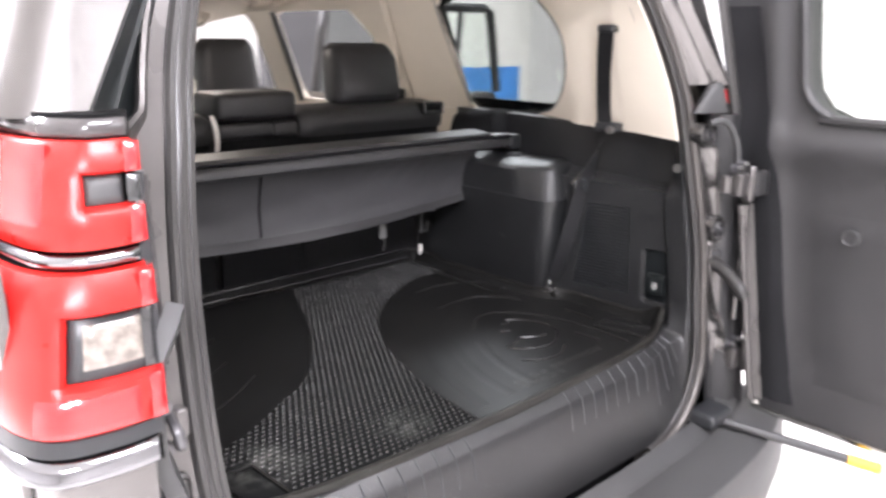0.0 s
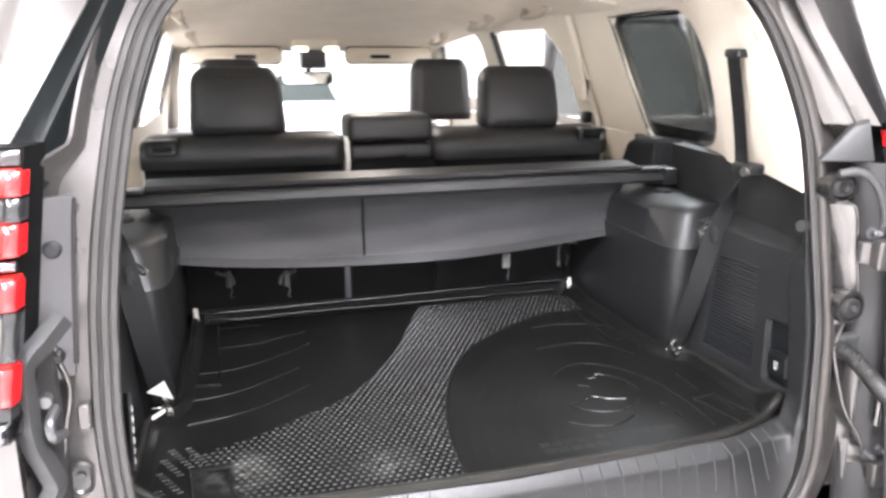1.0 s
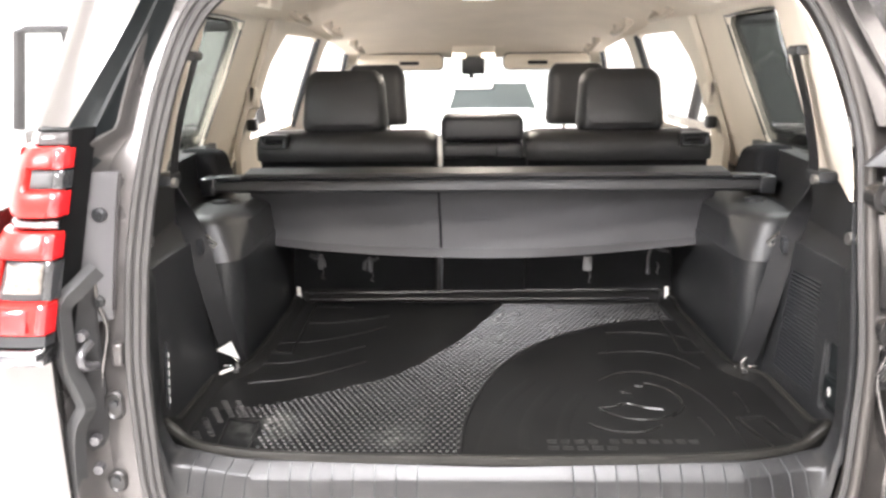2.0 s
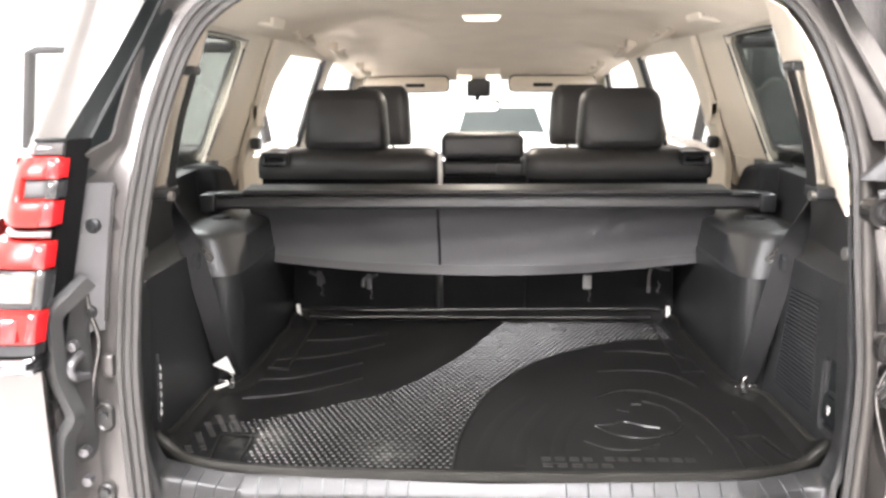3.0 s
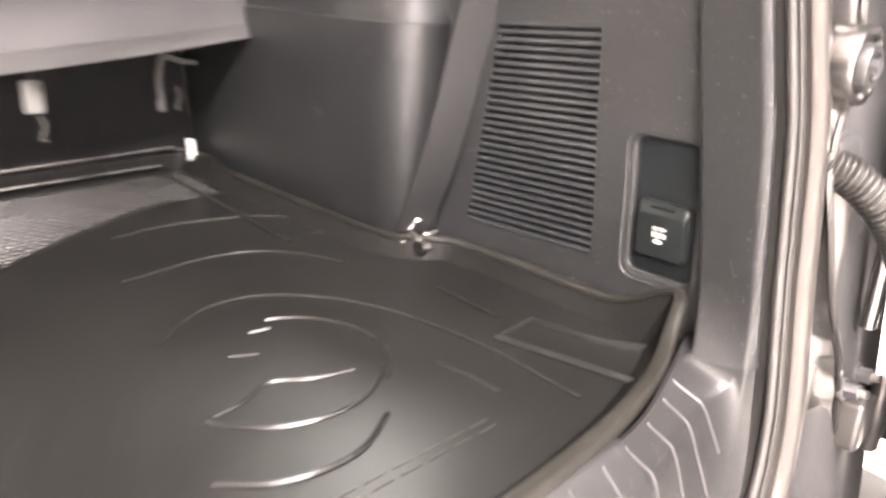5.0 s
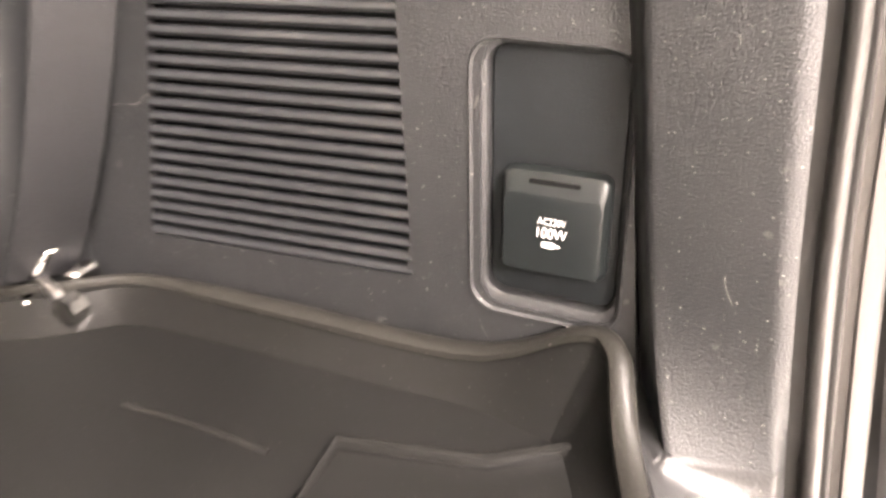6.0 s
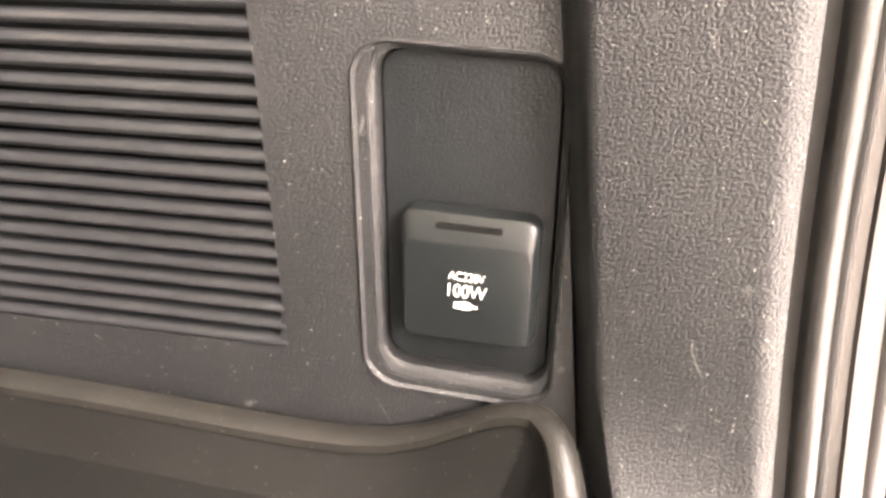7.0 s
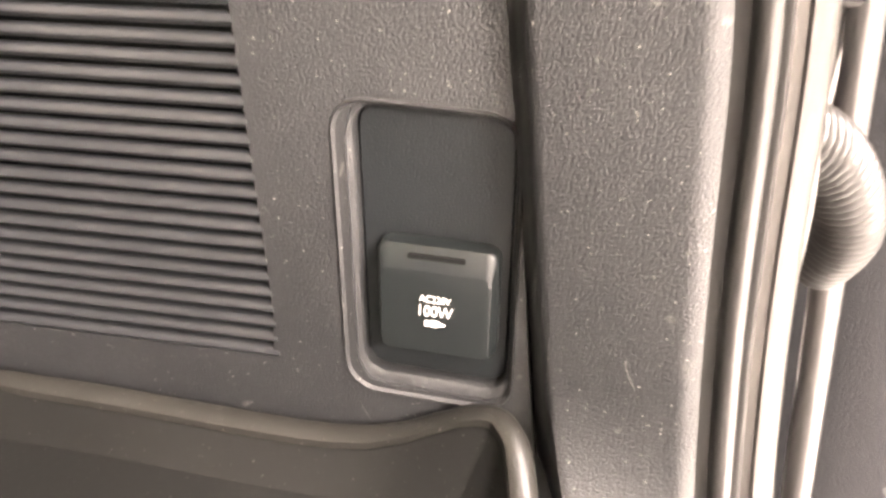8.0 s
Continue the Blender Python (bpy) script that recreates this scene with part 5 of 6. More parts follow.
part("sensor_box", cushion(bmesh.new(), (-0.062, 2.86, 1.432), (0.062, 3.02, 1.545), 0.012), BLACK_SMOOTH, suv)
mir = part("rear_view_mirror", loft(bmesh.new(), [[(-0.016 + a, y + 0.06 * b + 0.04 * a, 1.378 + b) for a, b in rounded(w, h, 0.024, 5)] for y, w, h in ((3.055, 0.262, 0.062), (3.060, 0.272, 0.072), (3.085, 0.255, 0.06), (3.10, 0.12, 0.04))]), BLACK_SMOOTH, suv)
part("mirror_glass", loft(bmesh.new(), [[(-0.016 + a, y + 0.06 * b + 0.04 * a, 1.378 + b) for a, b in rounded(0.258, 0.060, 0.022, 5)] for y in (3.0530, 3.0548)]), MIRROR, mir)
part("mirror_stem", tube(bmesh.new(), [(-0.012, 3.09, 1.39), (-0.005, 3.06, 1.44), (0, 3.0, 1.50)], 0.014, 8), BLACK_SMOOTH, mir)

# ---------------------------------------------------------------- outside: tail lamps


def lamp_line(u, z, off=0.0):
    y0 = -0.09 + (z - 1.09) * (0.085 / 0.30)
    wx = 0.22 * (1.41 - z)
    ix = 0.684 + 0.10 * (1.41 - z)
    pts = bend([(ix, y0 + 0.004, 0), (ix + 0.04, y0, 0), (0.735 + wx, y0 + 0.008, 0), (0.758 + wx, y0 + 0.038, 0), (0.771 + wx, y0 + 0.10, 0), (0.795 + wx, y0 + 0.26, 0)], 6)
    f = u * (len(pts) - 1)
    i = max(0, min(int(f), len(pts) - 2))
    p = pts[i].lerp(pts[i + 1], f - i)
    d = (pts[i + 1] - pts[i]).normalized()
    nrm = Vector((d.y, -d.x, 0))
    return Vector((p.x, p.y, z)) + nrm * off


def tail_lamp(flip):
    def put(name, mat, parent, u0, u1, z0, z1, off, thick, label="", nu=20, soften=0.0, gap=None):
        """A block of the lamp's face between two places along it and two heights; gap is a rectangle left out."""
        us, zs = span(u0, u1, nu), span(z0, z1, 6)
        if gap:
            us = sorted(us + [gap[1], gap[1] - 0.006, gap[1] + 0.02])
            zs = sorted(zs + [gap[2], gap[3], gap[2] - 0.004, gap[3] + 0.004])

        def fn(u, z):
            e = min((u - u0) / 0.04, (u1 - u) / 0.04, (z - z0) / 0.008, (z1 - z) / 0.008)
            if gap and u > u0:
                e = min(e, max((u - gap[1]) / 0.04, (gap[2] - z) / 0.006, (z - gap[3]) / 0.006))
            return lamp_line(u, z, off - soften * (1 - max(0.0, min(1.0, e))) ** 2)

        skip = (lambda u, z: u < gap[1] and gap[2] < z < gap[3]) if gap else None
        bm = sheet(bmesh.new(), fn, us, zs, thick, away=(-0.3, 1, 0), skip=skip)
        if not flip:
            for v in bm.verts:
                v.co += Vector((0.10, 0.10, 0))
        return part(name, mirrored(bm) if flip else bm, mat, parent, label)

    base = put("tail_lamp", BANDBASE, suv, 0.0, 1.0, 1.070, 1.412, 0.0, 0.05, "red, clear and chrome rear lamp unit")
    put("upper_clear_band", SMOKE, base, 0.02, 0.97, 1.389, 1.408, 0.006, 0.01, soften=0.003)
    put("red_lens", RED, base, 0.03, 0.97, 1.278, 1.386, 0.020, 0.02, soften=0.008, gap=(0.03, 0.30, 1.320, 1.352))
    put("deep_red_lens", RED_DEEP, base, 0.52, 0.80, 1.300, 1.384, 0.0215, 0.01, soften=0.002)
    put("smoked_lens", GREYPLASTIC, base, 0.08, 0.30, 1.321, 1.351, 0.012, 0.012, soften=0.004)
    put("chrome_strip", SMOKED_CHROME, base, 0.02, 0.97, 1.259, 1.273, 0.010, 0.012, soften=0.004)
    put("red_lens", RED, base, 0.02, 0.97, 1.100, 1.255, 0.026, 0.02, soften=0.009, gap=(0.02, 0.40, 1.150, 1.214))
    put("black_frame", BLACK_SMOOTH, base, 0.03, 0.40, 1.151, 1.213, 0.016, 0.02, soften=0.004)
    put("clear_lens", CLEARLENS, base, 0.08, 0.34, 1.163, 1.206, 0.021, 0.012, soften=0.004)
    put("deep_red_lens", RED_DEEP, base, 0.14, 0.50, 1.106, 1.140, 0.0285, 0.01, soften=0.002)
    for z0, z1, o in ((1.281, 1.318, 0.0222), (1.354, 1.384, 0.0222), (1.217, 1.252, 0.0282), (1.103, 1.147, 0.0282)):
        put("inner_red_lens", RED_DEEP, base, 0.0, 0.085, z0, z1, o, 0.02, soften=0.003)
    for z0, z1 in ((1.322, 1.350), (1.152, 1.212)):
        put("inner_black_lens", GLOSSY, base, 0.0, 0.075, z0, z1, 0.019, 0.02, soften=0.003)
    put("black_strip", BLACK_SMOOTH, base, 0.01, 0.98, 1.082, 1.098, 0.016, 0.02)
    put("chrome_strip", SMOKED_CHROME, base, 0.01, 0.98, 1.052, 1.080, 0.020, 0.03, soften=0.008)


tail_lamp(True)
tail_lamp(False)

# body corner below and beside the lamps
for flip in (False, True):
    def corner(u, z):
        zz = max(1.05, min(1.412, z))
        return lamp_line(u, zz, -0.012) * 1.0 + Vector((0, 0, z - zz))

    bm = sheet(bmesh.new(), (lambda u, z: corner(u, z) + Vector((0.10, 0.10, 0))) if not flip else corner, span(0.0, 1.0, 16), span(0.60, 1.055, 6), 0.012, away=(0, 1, 0))
    part("rear_corner", mirrored(bm) if flip else bm, PAINT, suv)

    # outer cover of the rear pillar, above and beside the lamp, with a pressed crease
    def cover_fn(u, z):
        low = max(0.0, min(1.0, (1.37 - z) / 0.03))
        a, b = 0.073 + 0.019 * low, 0.110 + 0.007 * low
        y0 = lerp(OPEN_Y, z) - 0.022 - 0.028 * low
        crease = 0.006 * max(0.0, 1 - abs(u - 0.5) / 0.12) * (1 - low)
        x0, x1 = open_x(z, flip) + a, open_x(z, flip) + b
        if z > 1.37:
            x0, x1 = 0.620 - 0.42 * (z - 1.453), 0.684 - 0.58 * (z - 1.453)
        return (x0 + (x1 - x0) * u, y0 - (0.060 - 0.024 * low) * u - crease, z)

    bm = sheet(bmesh.new(), cover_fn, (0, 0.2, 0.38, 0.46, 0.5, 0.54, 0.62, 0.8, 1.0), span(0.98 if flip else 1.40, 1.70, 24), 0.008, away=(0.6, 0.8, 0))
    part("pillar_cladding", mirrored(bm) if flip else bm, CAPBLACK if flip else PAINT, suv)

    bm = sheet(bmesh.new(), lambda u, z: Vector(cover_fn(0.0, z)) + Vector((-0.014 * u, 0.002 + 0.065 * u, 0)), span(0, 1, 3), span(1.35 if flip else 1.41, 1.70, 16), 0.006, away=(1, 0, 0))
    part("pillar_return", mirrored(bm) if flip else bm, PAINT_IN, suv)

    # painted post between the cladding and the side
    def post_fn(u, z):
        a, b = Vector(cover_fn(1.0, z)) + Vector((0.002, 0.004, 0)), Vector(side_skin(0.16, z))
        return a.lerp(b, u) + Vector((0.022, -0.022, 0)) * math.sin(math.pi * u)

    bm = sheet(bmesh.new(), post_fn, span(0, 1, 10), span(1.405, 1.70, 8), 0.008, away=(-0.3, 0.9, 0))
    part("painted_post", mirrored(bm) if flip else bm, PAINT, suv)

# stiffening plate with bolts, bracket and plugs on the -x edge; the same plate on the other side
def plate_fn(u, z):
    return (-(lerp(OPEN_X, z) + 0.044 + 0.045 * u), lerp(OPEN_Y, z) - 0.029 - 0.023 * u, z)


pl = part("edge_plate", sheet(bmesh.new(), plate_fn, span(0, 1, 3), span(1.085, 1.335, 6), 0.006, away=(0, 1, 0)), EDGEPAINT, suv)
part("plate_gasket", tube(bmesh.new(), [Vector(plate_fn(-0.03, z)) for z in span(1.10, 1.33, 8)], 0.0032, 6), SMOKE, pl)
for bu, bz in ((0.52, 1.264), (0.50, 1.118)):
    p = Vector(plate_fn(bu, bz))
    bm = bmesh.new()
    tube(bm, [p + Vector((0, 0.004, 0)), p + Vector((0, -0.004, 0)), p + Vector((0, -0.008, 0))], lambda f: 0.0125 if f < 0.7 else 0.009, 16)
    tube(bm, [p + Vector((0, -0.006, 0)), p + Vector((0, -0.0115, 0))], 0.006, 6)
    part("bolt", bm, BLACK_SMOOTH, pl)
for px, py, pz, ph in ((0.668, -0.001, 0.932, 0.034), (0.670, -0.021, 0.795, 0.026)):
    loop = lambda w, y: [(-px + a, py + y, pz + b) for a, b in rounded(0.032 * w, ph * 1.6 * w, 0.0155 * w, 5)]
    pg = part("rubber_plug", loft(bmesh.new(), [loop(1.0, 0.012), loop(1.0, -0.003), loop(0.86, -0.006), loop(0.72, -0.002)]), SEAL, suv)
    part("plug_boss", tube(bmesh.new(), [(-px, py + 0.002, pz + 0.004), (-px, py - 0.008, pz + 0.004)], 0.007, 10), BLACK_SMOOTH, pg)
part("edge_clip", box(bmesh.new(), (-0.664, -0.002, 1.005), (-0.646, 0.020, 1.045), 0.003, 1), PAINT_IN, suv)

# pressed lip between the painted edge and the dark lamp recess
lip = bend([(-0.684, 0.010, 1.16), (-0.682, 0.010, 1.12), (-0.671, 0.010, 1.068), (-0.684, 0.002, 0.998), (-0.692, -0.004, 0.93), (-0.698, -0.008, 0.84), (-0.702, -0.012, 0.74)], 6)
part("pressed_lip", tube(bmesh.new(), lip, 0.0042, 8), PAINT, suv)

# lamp bracket: a bent steel strip with a dark web behind it
bar_path = bend([(-0.660, -0.022, 1.186), (-0.682, -0.042, 1.162), (-0.706, -0.058, 1.134), (-0.709, -0.060, 1.09), (-0.708, -0.060, 1.03), (-0.696, -0.056, 0.985), (-0.690, -0.056, 0.955), (-0.708, -0.060, 0.92), (-0.716, -0.062, 0.86), (-0.722, -0.064, 0.74)], 5)
part("lamp_bracket", strap(bmesh.new(), bar_path, 0.021, 0.024, (1, -0.35, 0)), GREYPLASTIC, suv)
bm = sheet(bmesh.new(), lambda u, z: (-0.716 + 0.034 * u, -0.050 + 0.050 * u - 0.010 * math.sin(z * 44) * u * (1 - u), z), span(0, 1, 8), span(0.72, 1.165, 30), 0.005, away=(0, 1, 0))
part("bracket_web", bm, DARKPANEL, suv)
for wz in (1.075, 1.02, 0.885, 0.83):
    part("bolt", tube(bmesh.new(), [(-0.692, -0.028, wz), (-0.691, -0.044, wz - 0.001)], 0.009, 8), EDGEPAINT, suv)
bm = bmesh.new()
tube(bm, bend([(-0.682, -0.03, 1.06), (-0.685, -0.058, 1.05), (-0.682, -0.06, 1.03), (-0.675, -0.03, 1.02)], 4), 0.007, 8)
part("lock_striker", bm, EDGEPAINT, suv)


# ---------------------------------------------------------------- hinge side and open tailgate
gate = thing("tailgate", "grey inner panel of the open side-hinged tailgate with window", "tailgate", at=(0.80, -0.05, 0.60))
OFF = Vector((0.80, -0.05, 0.60))


def gate_part(name, bm, mat, parent=None, label=""):
    for v in bm.verts:
        v.co -= OFF
    return part(name, bm, mat, parent or gate, label)


def lean(y, z):
    return y + 0.02 + 0.13 * (z - 1.06)


def gate_face(y, z):
    bow = 0.028 * math.exp(-((z - 1.262) / 0.045) ** 2) + 0.012 * math.exp(-((y + 0.10) / 0.03) ** 2)
    return (0.800 - bow - 0.03 * max(0, 0.62 - z) * 4, lean(y, z), z)


GATE_EDGE = [(0.60, -0.060), (0.86, -0.038), (1.13, -0.031), (1.27, -0.014), (1.43, 0.005), (1.60, 0.026)]
outer = [(-1.20, 0.60)] + [(y, z) for z, y in GATE_EDGE] + [(0.0, 1.72), (-0.12, 1.80), (-1.0, 1.80), (-1.15, 1.68), (-1.20, 1.4)]
window = [(y - 0.60, z + 1.53) for y, z in rounded(0.86, 0.40, 0.09, 6)]
gate_part("inner_panel", holed(bmesh.new(), outer, window, gate_face, 0.082, (1, 0, 0), rings=24, n=96), DARKPANEL, label="dark grey moulded inner panel")
ringp = [Vector(gate_face(y, z)) + Vector((-0.004, 0, 0)) for y, z in window]
gate_part("window_frame", tube(bmesh.new(), bend(ringp + [ringp[0]], 2), 0.011, 8), DARKPANEL)
pane = gate_part("window_glass", sheet(bmesh.new(), lambda y, z: Vector(gate_face(y, z)) + Vector((0.03, 0, 0)), span(-1.05, -0.15, 4), span(1.31, 1.74, 4), 0.005, away=(1, 0, 0)), CLEAR)
pane.visible_shadow = False
gate_part("outer_skin", holed(bmesh.new(), outer, window, lambda y, z: Vector(gate_face(y, z)) + Vector((0.085, 0, 0)), 0.012, (1, 0, 0), rings=5, n=60), PAINT)
edge = [Vector(gate_face(y, z)) for y, z in outer]
gate_part("edge_skin", loft(bmesh.new(), [[p + Vector((0.012, 0, 0)) for p in edge], [p + Vector((0.09, 0, 0)) for p in edge]], cap_start=False, cap_end=False), PAINT)
gate_part("panel_insert", sheet(bmesh.new(), lambda u, v: Vector(gate_face(-0.19 - 0.80 * u, 0.70 + 0.42 * v)) + Vector((-0.004 * min(1, 12 * min(u, 1 - u, v, 1 - v)), 0, 0)), span(0, 1, 24), span(0, 1, 24), 0.004, away=(1, 0, 0)), DARKPANEL)
gate_part("screw_cover", loft(bmesh.new(), [[(x, lean(-0.272, 1.06) + r * math.cos(a), 1.075 + r * math.sin(a)) for a in (2 * math.pi * q / 20 for q in range(20))] for x, r in ((0.802, 0.021), (0.789, 0.021), (0.787, 0.017), (0.790, 0.014))]), DARKPANEL)
gate_part("hinge_side_trim", sheet(bmesh.new(), lambda u, z: Vector(gate_face(lerp(GATE_EDGE, z) - 0.003 - 0.085 * u, z)) + Vector((-0.004, 0, 0)), span(0, 1, 4), span(0.63, 1.58, 12), 0.003, away=(1, 0, 0)), CARPET)
gate_part("hinge_edge_trim", tube(bmesh.new(), [(0.79, lean(lerp(GATE_EDGE, z), z), z) for z in span(0.62, 1.60, 12)], 0.012, 8), SEAL)
gate_part("sill_trim", box(bmesh.new(), (0.79, -1.18, 0.585), (0.87, -0.08, 0.602), 0.004, 1), CHROME)

strut = thing("gate_stay", "dark grey steel tailgate stay with a yellow warning label", "stay", at=(0.62, -0.06, 0.625))
so = Vector((0.62, -0.06, 0.625))
for name, a, b, r, m in (("rod", 0, 0.8, 0.011, DARKPANEL), ("label", 0.8, 0.97, 0.0135, YELLOW), ("rod_end", 0.97, 1.1, 0.010, STEEL)):
    p0, p1 = Vector((0.60, -0.05, 0.62)), Vector((0.79, -0.41, 0.556))
    bm = tube(bmesh.new(), [p0.lerp(p1, a), p0.lerp(p1, b)], r, 10)
    for v in bm.verts:
        v.co -= so
    part(name, bm, m, strut)
bm = cushion(bmesh.new(), (0.56, -0.10, 0.606), (0.66, -0.03, 0.642), 0.012)
for v in bm.verts:
    v.co -= so
part("bracket", bm, BLACK_SMOOTH, strut)

def gate_hinge(hx, hy, hz):
    """A painted knuckle with its pin and gate leaf, held by two hexagon bolts on a shim."""
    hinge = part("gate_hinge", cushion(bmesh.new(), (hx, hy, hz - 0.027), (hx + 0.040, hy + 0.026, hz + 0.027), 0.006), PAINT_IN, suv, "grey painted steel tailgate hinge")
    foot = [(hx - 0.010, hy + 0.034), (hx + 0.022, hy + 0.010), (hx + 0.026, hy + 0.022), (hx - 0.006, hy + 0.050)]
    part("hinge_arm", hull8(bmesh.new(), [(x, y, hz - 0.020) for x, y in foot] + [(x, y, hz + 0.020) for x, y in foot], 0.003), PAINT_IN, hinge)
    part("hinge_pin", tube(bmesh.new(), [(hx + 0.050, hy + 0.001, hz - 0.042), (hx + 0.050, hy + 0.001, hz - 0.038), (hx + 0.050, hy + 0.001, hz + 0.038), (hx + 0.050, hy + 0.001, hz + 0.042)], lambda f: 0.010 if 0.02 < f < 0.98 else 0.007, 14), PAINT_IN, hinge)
    part("hinge_leaf", box(bmesh.new(), (hx + 0.054, hy - 0.016, hz - 0.030), (hx + 0.108, hy + 0.004, hz + 0.030), 0.006), DARKPANEL, hinge)
    for dx, dz in ((-0.004, 0.040), (0.024, 0.047)):
        a = Vector((hx + dx, hy + 0.022, hz + dz))
        bolt = part("hinge_bolt", tube(bmesh.new(), [a, a + Vector((-0.002, -0.016, 0.003))], 0.0080, 6), EDGEPAINT, hinge, "grey hexagon bolt")
        part("washer", tube(bmesh.new(), [a + Vector((0, 0.001, 0)), a + Vector((-0.0003, -0.003, 0.0005))], 0.0112, 16), EDGEPAINT, bolt)
        part("thread", tube(bmesh.new(), [a, a + Vector((-0.003, -0.023, 0.0045))], 0.0042, 10), STEEL, bolt)


gate_hinge(0.676, -0.042, 1.175)
gate_hinge(0.742, -0.046, 0.722)

boot_path = bend([(0.650, 0.012, 0.994), (0.667, -0.012, 0.980), (0.686, -0.033, 0.956), (0.706, -0.046, 0.929), (0.735, -0.050, 0.898)], 48)
part("wiring_boot", tube(bmesh.new(), boot_path, lambda f: 0.0136 + 0.0030 * abs(math.sin(f * math.pi * 26)), 16), BOOTRUBBER, suv, "black ribbed rubber cable sleeve")

# recessed hinge channel with pressed plates, raised edges, plugs and a gusset
# channel darkened in its colour for the shade under the gate
part("hinge_channel", sheet(bmesh.new(), lambda u, z: (0.69 + 0.115 * u, 0.03 - 0.035 * u + 0.10 * (z - 1.06) + 0.006 * math.sin(u * 9), z), span(0, 1, 16), span(0.45, 1.33, 8), 0.01, away=(0, 1, 0)), DARKPANEL, suv)
outer_edge = bend([(0.640, 0.040, 1.262), (0.676, 0.028, 1.252), (0.688, 0.022, 1.166), (0.697, 0.014, 1.076), (0.672, 0.006, 1.05), (0.645, -0.001, 0.992), (0.652, -0.010, 0.935), (0.674, -0.018, 0.864), (0.722, -0.022, 0.785), (0.752, -0.025, 0.68)], 6)
inner_edge = [Vector((lerp(OPEN_X, z) + 0.026, lerp(OPEN_Y, z) - 0.024, z)) for z in span(0.68, 1.27, 60)]
part("pressed_edge", tube(bmesh.new(), outer_edge, 0.0034, 8), PAINT, suv)


def between(u, z):
    pick = lambda path: min(path, key=lambda p: abs(p.z - z))
    a, b = pick(inner_edge), pick(outer_edge)
    q = a.lerp(b, u)
    deep = 0.008 + 0.020 * max(0.0, min(1.0, (1.0 - z) / 0.05))
    return (q.x, q.y + deep * math.sin(math.pi * u) ** 0.7 + 0.002, z)


part("hinge_plate", sheet(bmesh.new(), between, span(0, 1, 14), span(0.69, 1.255, 48), 0.004, away=(0, 1, 0)), PAINT, suv)
for px, py, pz, pw, ph in ((0.652, 0.036, 1.288, 0.040, 0.030), (0.666, -0.006, 1.068, 0.036, 0.036)):
    loop = lambda w, y: [(px + a, y, pz + b) for a, b in rounded(pw * w, ph * w, min(pw, ph) * 0.45 * w, 5)]
    lobe = part("bolt_lobe", loft(bmesh.new(), [loop(1.75, py + 0.032), loop(1.75, py + 0.006), loop(1.66, py + 0.001), loop(1.40, py + 0.001), loop(1.30, py + 0.005)]), PAINT, suv, "grey painted pressed lobe with a bolt")
    part("bolt_cap", loft(bmesh.new(), [loop(1.0, py + 0.012), loop(1.0, py - 0.001), loop(0.9, py - 0.004), loop(0.62, py - 0.004), loop(0.55, py - 0.001)]), DARKPANEL, lobe)
    part("bolt_head", tube(bmesh.new(), [(px, py + 0.002, pz), (px, py - 0.008, pz)], 0.0062, 6), EDGEPAINT, lobe)
part("sleeve_seat", cushion(bmesh.new(), (0.648, -0.004, 0.962), (0.700, 0.018, 1.012), 0.008), GREYPLASTIC, suv)
hull = [(0.600, 0.048, 1.338), (0.690, 0.012, 1.338), (0.694, 0.030, 1.338), (0.606, 0.066, 1.338), (0.668, 0.050, 1.402), (0.690, 0.036, 1.408), (0.694, 0.050, 1.408), (0.672, 0.066, 1.402)]
part("hinge_gusset", hull8(bmesh.new(), hull, 0.004), DARKPANEL, suv)
tubeline = bend([(0.622, 0.022, 1.318), (0.655, 0.008, 1.322), (0.682, -0.004, 1.300), (0.700, -0.012, 1.255), (0.706, -0.014, 1.21)], 8)
part("hinge_brace", tube(bmesh.new(), tubeline, 0.008, 10), GREYPLASTIC, suv)
part("drip_channel", sheet(bmesh.new(), lambda u, z: (0.694 + 0.030 * u, 0.012 - 0.018 * math.sin(math.pi * u), z), span(0, 1, 8), span(0.70, 0.965, 6), 0.004, away=(0, 1, 0)), PAINT_IN, suv)
part("drip_channel", tube(bmesh.new(), [(0.742, -0.030 + 0.10 * max(0, z - 1.1), z) for z in span(0.83, 1.12, 10)], 0.008, 12), PAINT, suv)
for cx, dy, r in ((0.736, 0.0, 0.0085), (0.752, -0.006, 0.006), (0.766, -0.010, 0.006)):
    gate_part("edge_column", tube(bmesh.new(), [(cx, -0.0575 + dy + 0.17 * (z - 0.89), z) for z in span(0.64, 1.12, 14)], r, 12), PAINT_IN)

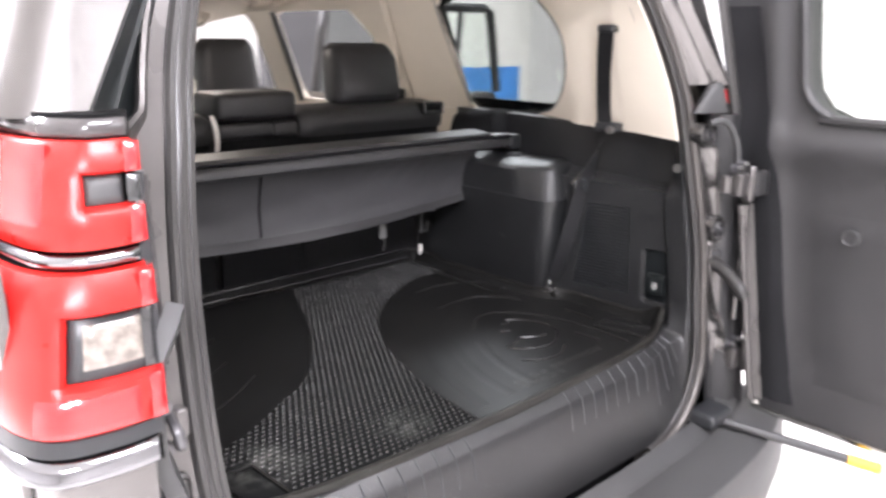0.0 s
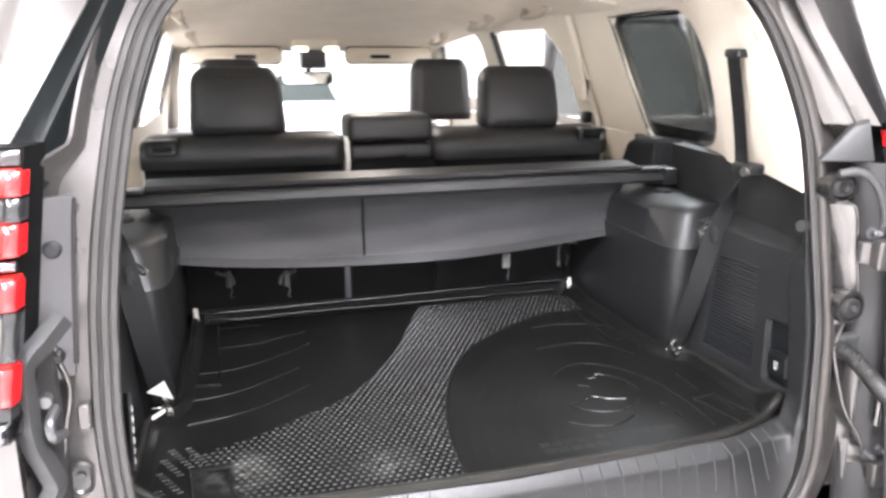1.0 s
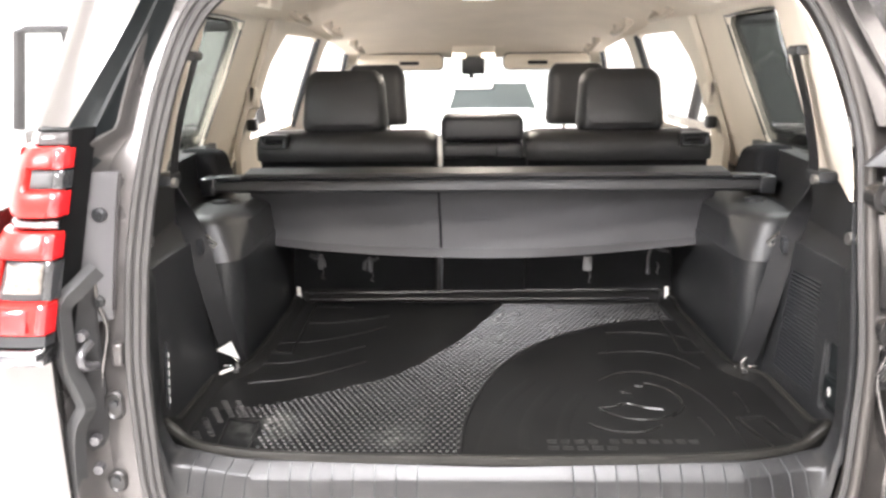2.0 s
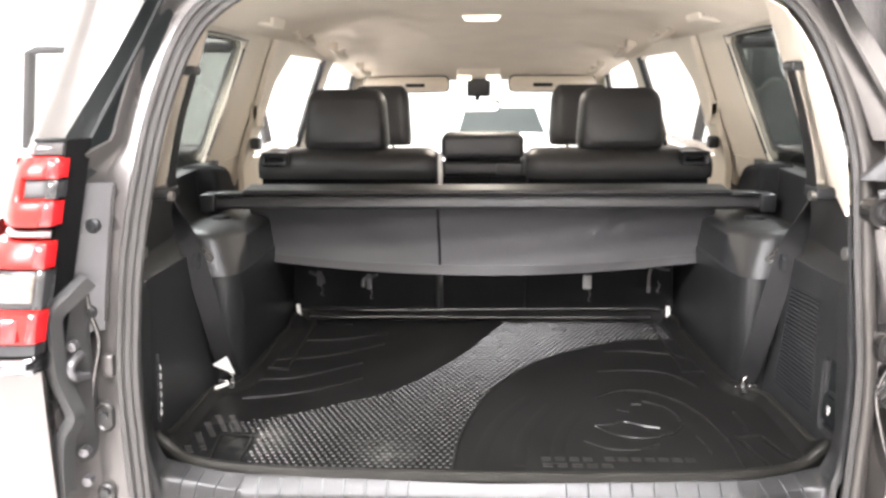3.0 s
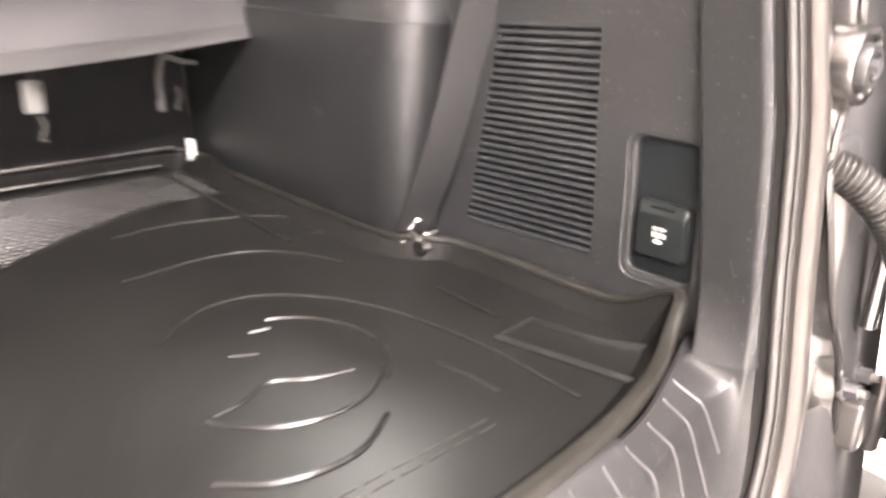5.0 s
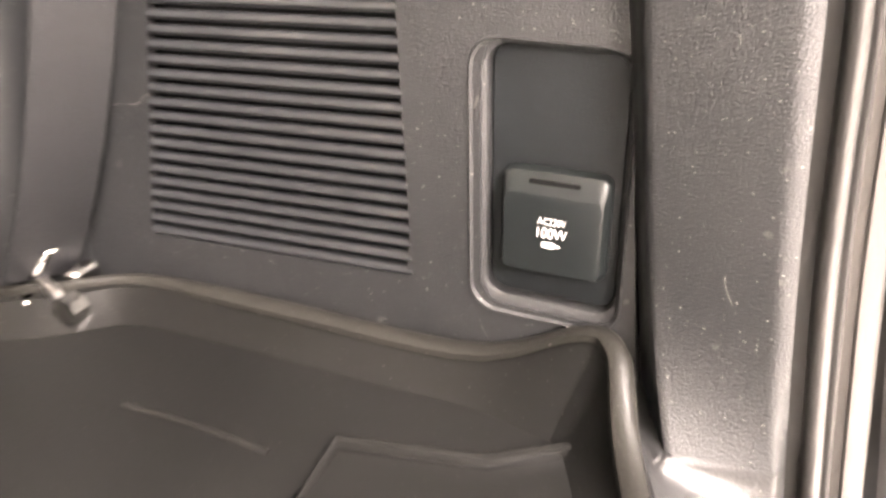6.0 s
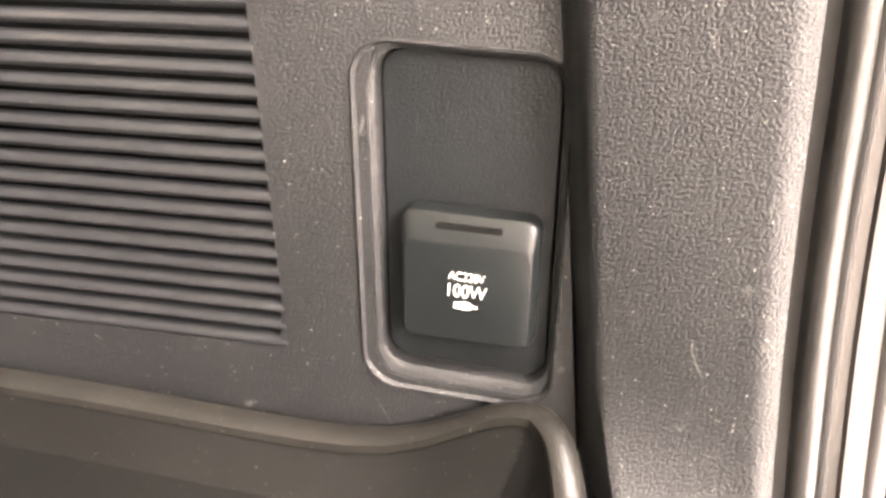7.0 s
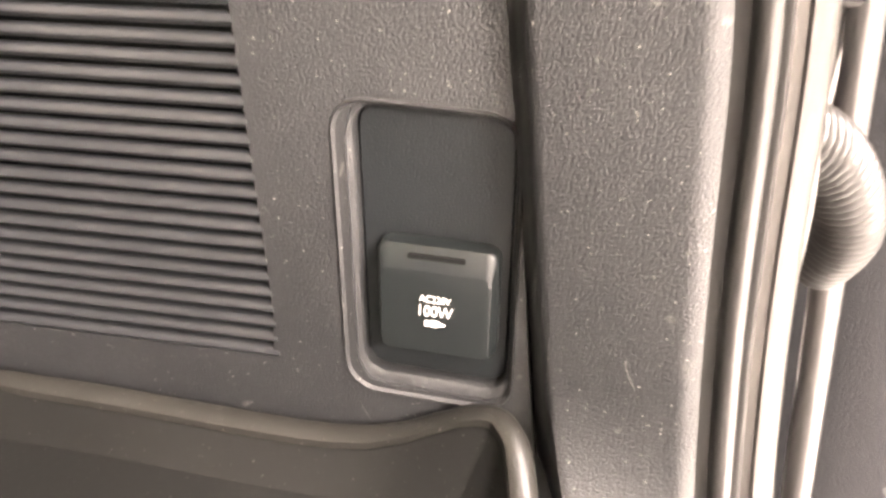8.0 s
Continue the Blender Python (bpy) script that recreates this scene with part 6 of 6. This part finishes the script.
# ---------------------------------------------------------------- open passenger doors
for sx in (-1, 1):
    d = part("passenger_door", hull8(bmesh.new(), [(sx * 0.95, 2.14, 0.45), (sx * 1.90, 1.92, 0.45), (sx * 1.92, 2.02, 0.45), (sx * 0.97, 2.24, 0.45), (sx * 0.95, 2.14, 1.24), (sx * 1.90, 1.92, 1.24), (sx * 1.92, 2.02, 1.24), (sx * 0.97, 2.24, 1.24)], 0.02), PAINT, suv, "open grey rear passenger door")
    at = lambda u, z: (sx * (0.96 + 0.95 * u), 2.19 - 0.22 * u, z)
    fr = [at(0.0, 1.24), at(0.06, 1.62), at(0.10, 1.66), at(0.94, 1.655), at(0.975, 1.635), at(1.03, 1.24)]
    bm = tube(bmesh.new(), fr, 0.024, 8)
    part("window_frame", bm, DARKPANEL, d)
    part("division_bar", tube(bmesh.new(), [at(0.765, 1.24), at(0.80, 1.655)], 0.014, 8), DARKPANEL, d)
    pane = part("window_pane", loft(bmesh.new(), [[Vector(p) + Vector((0, q, 0)) for p in fr] for q in (0, 0.005)]), CLEAR, d)
    pane.visible_shadow = False

# ---------------------------------------------------------------- showroom surroundings
for lx, ly in ((-2.6, -2.6), (2.6, -2.6), (0.0, -1.4), (-2.6, 2.5), (2.6, 2.5), (0, 6.5)):
    cl = thing("ceiling_light", "white recessed rectangular ceiling light, switched on", "lamp", "showroom ceiling lights", at=(lx, ly, 3.4))
    part("frame", box(bmesh.new(), (-0.86, -0.41, -0.022), (0.86, 0.41, 0.0), 0.004, 1), WHITE, cl)
    part("diffuser", box(bmesh.new(), (-0.80, -0.35, -0.028), (0.80, 0.35, -0.0225)), LAMPGLOW, cl)
tagged(part("wall_partition", box(bmesh.new(), (2.0, 4.5, 0), (3.5, 4.62, 3.4)), DARKPANEL, None), "dark grey clad showroom partition", "wall", kind="structure")
banner = thing("banner", "white free-standing display board with a blue field", "banner", at=(4.4, 4.6, 0))
part("board", box(bmesh.new(), (-0.75, -0.02, 0.05), (0.75, 0.02, 2.2), 0.005), WHITE, banner)
part("blue_field", box(bmesh.new(), (-0.45, -0.024, 0.55), (0.6, -0.0205, 1.25)), BLUE, banner)
part("foot", box(bmesh.new(), (-0.5, -0.2, 0.0), (0.5, 0.2, 0.05), 0.01), STEEL, banner)

# a white car parked beyond the windscreen
wc = thing("parked_car", "white car parked beyond the windscreen", "car", at=(0.32, 8.3, 0))
wc.scale = (0.74, 0.78, 0.77)
loops = []
for y, zs in ((-0.9, (0.4, 0.9, 1.0, 1.02)), (-0.7, (0.3, 0.95, 1.08, 1.1)), (0.2, (0.3, 0.98, 1.12, 1.16)), (0.7, (0.3, 1.0, 1.5, 1.60)), (1.2, (0.3, 1.0, 1.66, 1.74)), (3.4, (0.3, 1.0, 1.64, 1.72)), (3.8, (0.4, 0.98, 1.2, 1.3))):
    loops.append([(s * w, y, z) for s, w, z in ((-1, 0.90, zs[0]), (-1, 0.93, zs[1]), (-1, 0.76, zs[2]), (-1, 0.60, zs[3]), (1, 0.60, zs[3]), (1, 0.76, zs[2]), (1, 0.93, zs[1]), (1, 0.90, zs[0]))])
part("body", loft(bmesh.new(), loops), WHITEPAINT, wc)
part("windscreen", hull8(bmesh.new(), [(-0.74, 0.16, 1.16), (0.74, 0.16, 1.16), (0.74, 0.22, 1.16), (-0.74, 0.22, 1.16), (-0.60, 0.68, 1.58), (0.60, 0.68, 1.58), (0.60, 0.74, 1.58), (-0.60, 0.74, 1.58)], 0.008), DARKGLASS, wc)
for sx in (-1, 1):
    part("headlamp", cushion(bmesh.new(), (sx * 0.68 - 0.14, -0.94, 0.78), (sx * 0.68 + 0.14, -0.80, 0.95), 0.04), CLEARLENS, wc)
    part("door_mirror", cushion(bmesh.new(), (sx * 1.0 - 0.09, 0.45, 1.08), (sx * 1.0 + 0.09, 0.58, 1.24), 0.03), WHITEPAINT, wc)
    for wy in (0.0, 2.7):
        bm = bmesh.new()
        tube(bm, [(sx * 0.70, wy, 0.37), (sx * 0.95, wy, 0.37)], 0.37, 24)
        part("wheel", bm, RUBBER, wc)
part("grille", cushion(bmesh.new(), (-0.45, -0.96, 0.62), (0.45, -0.86, 0.92), 0.02), SMOKE, wc)
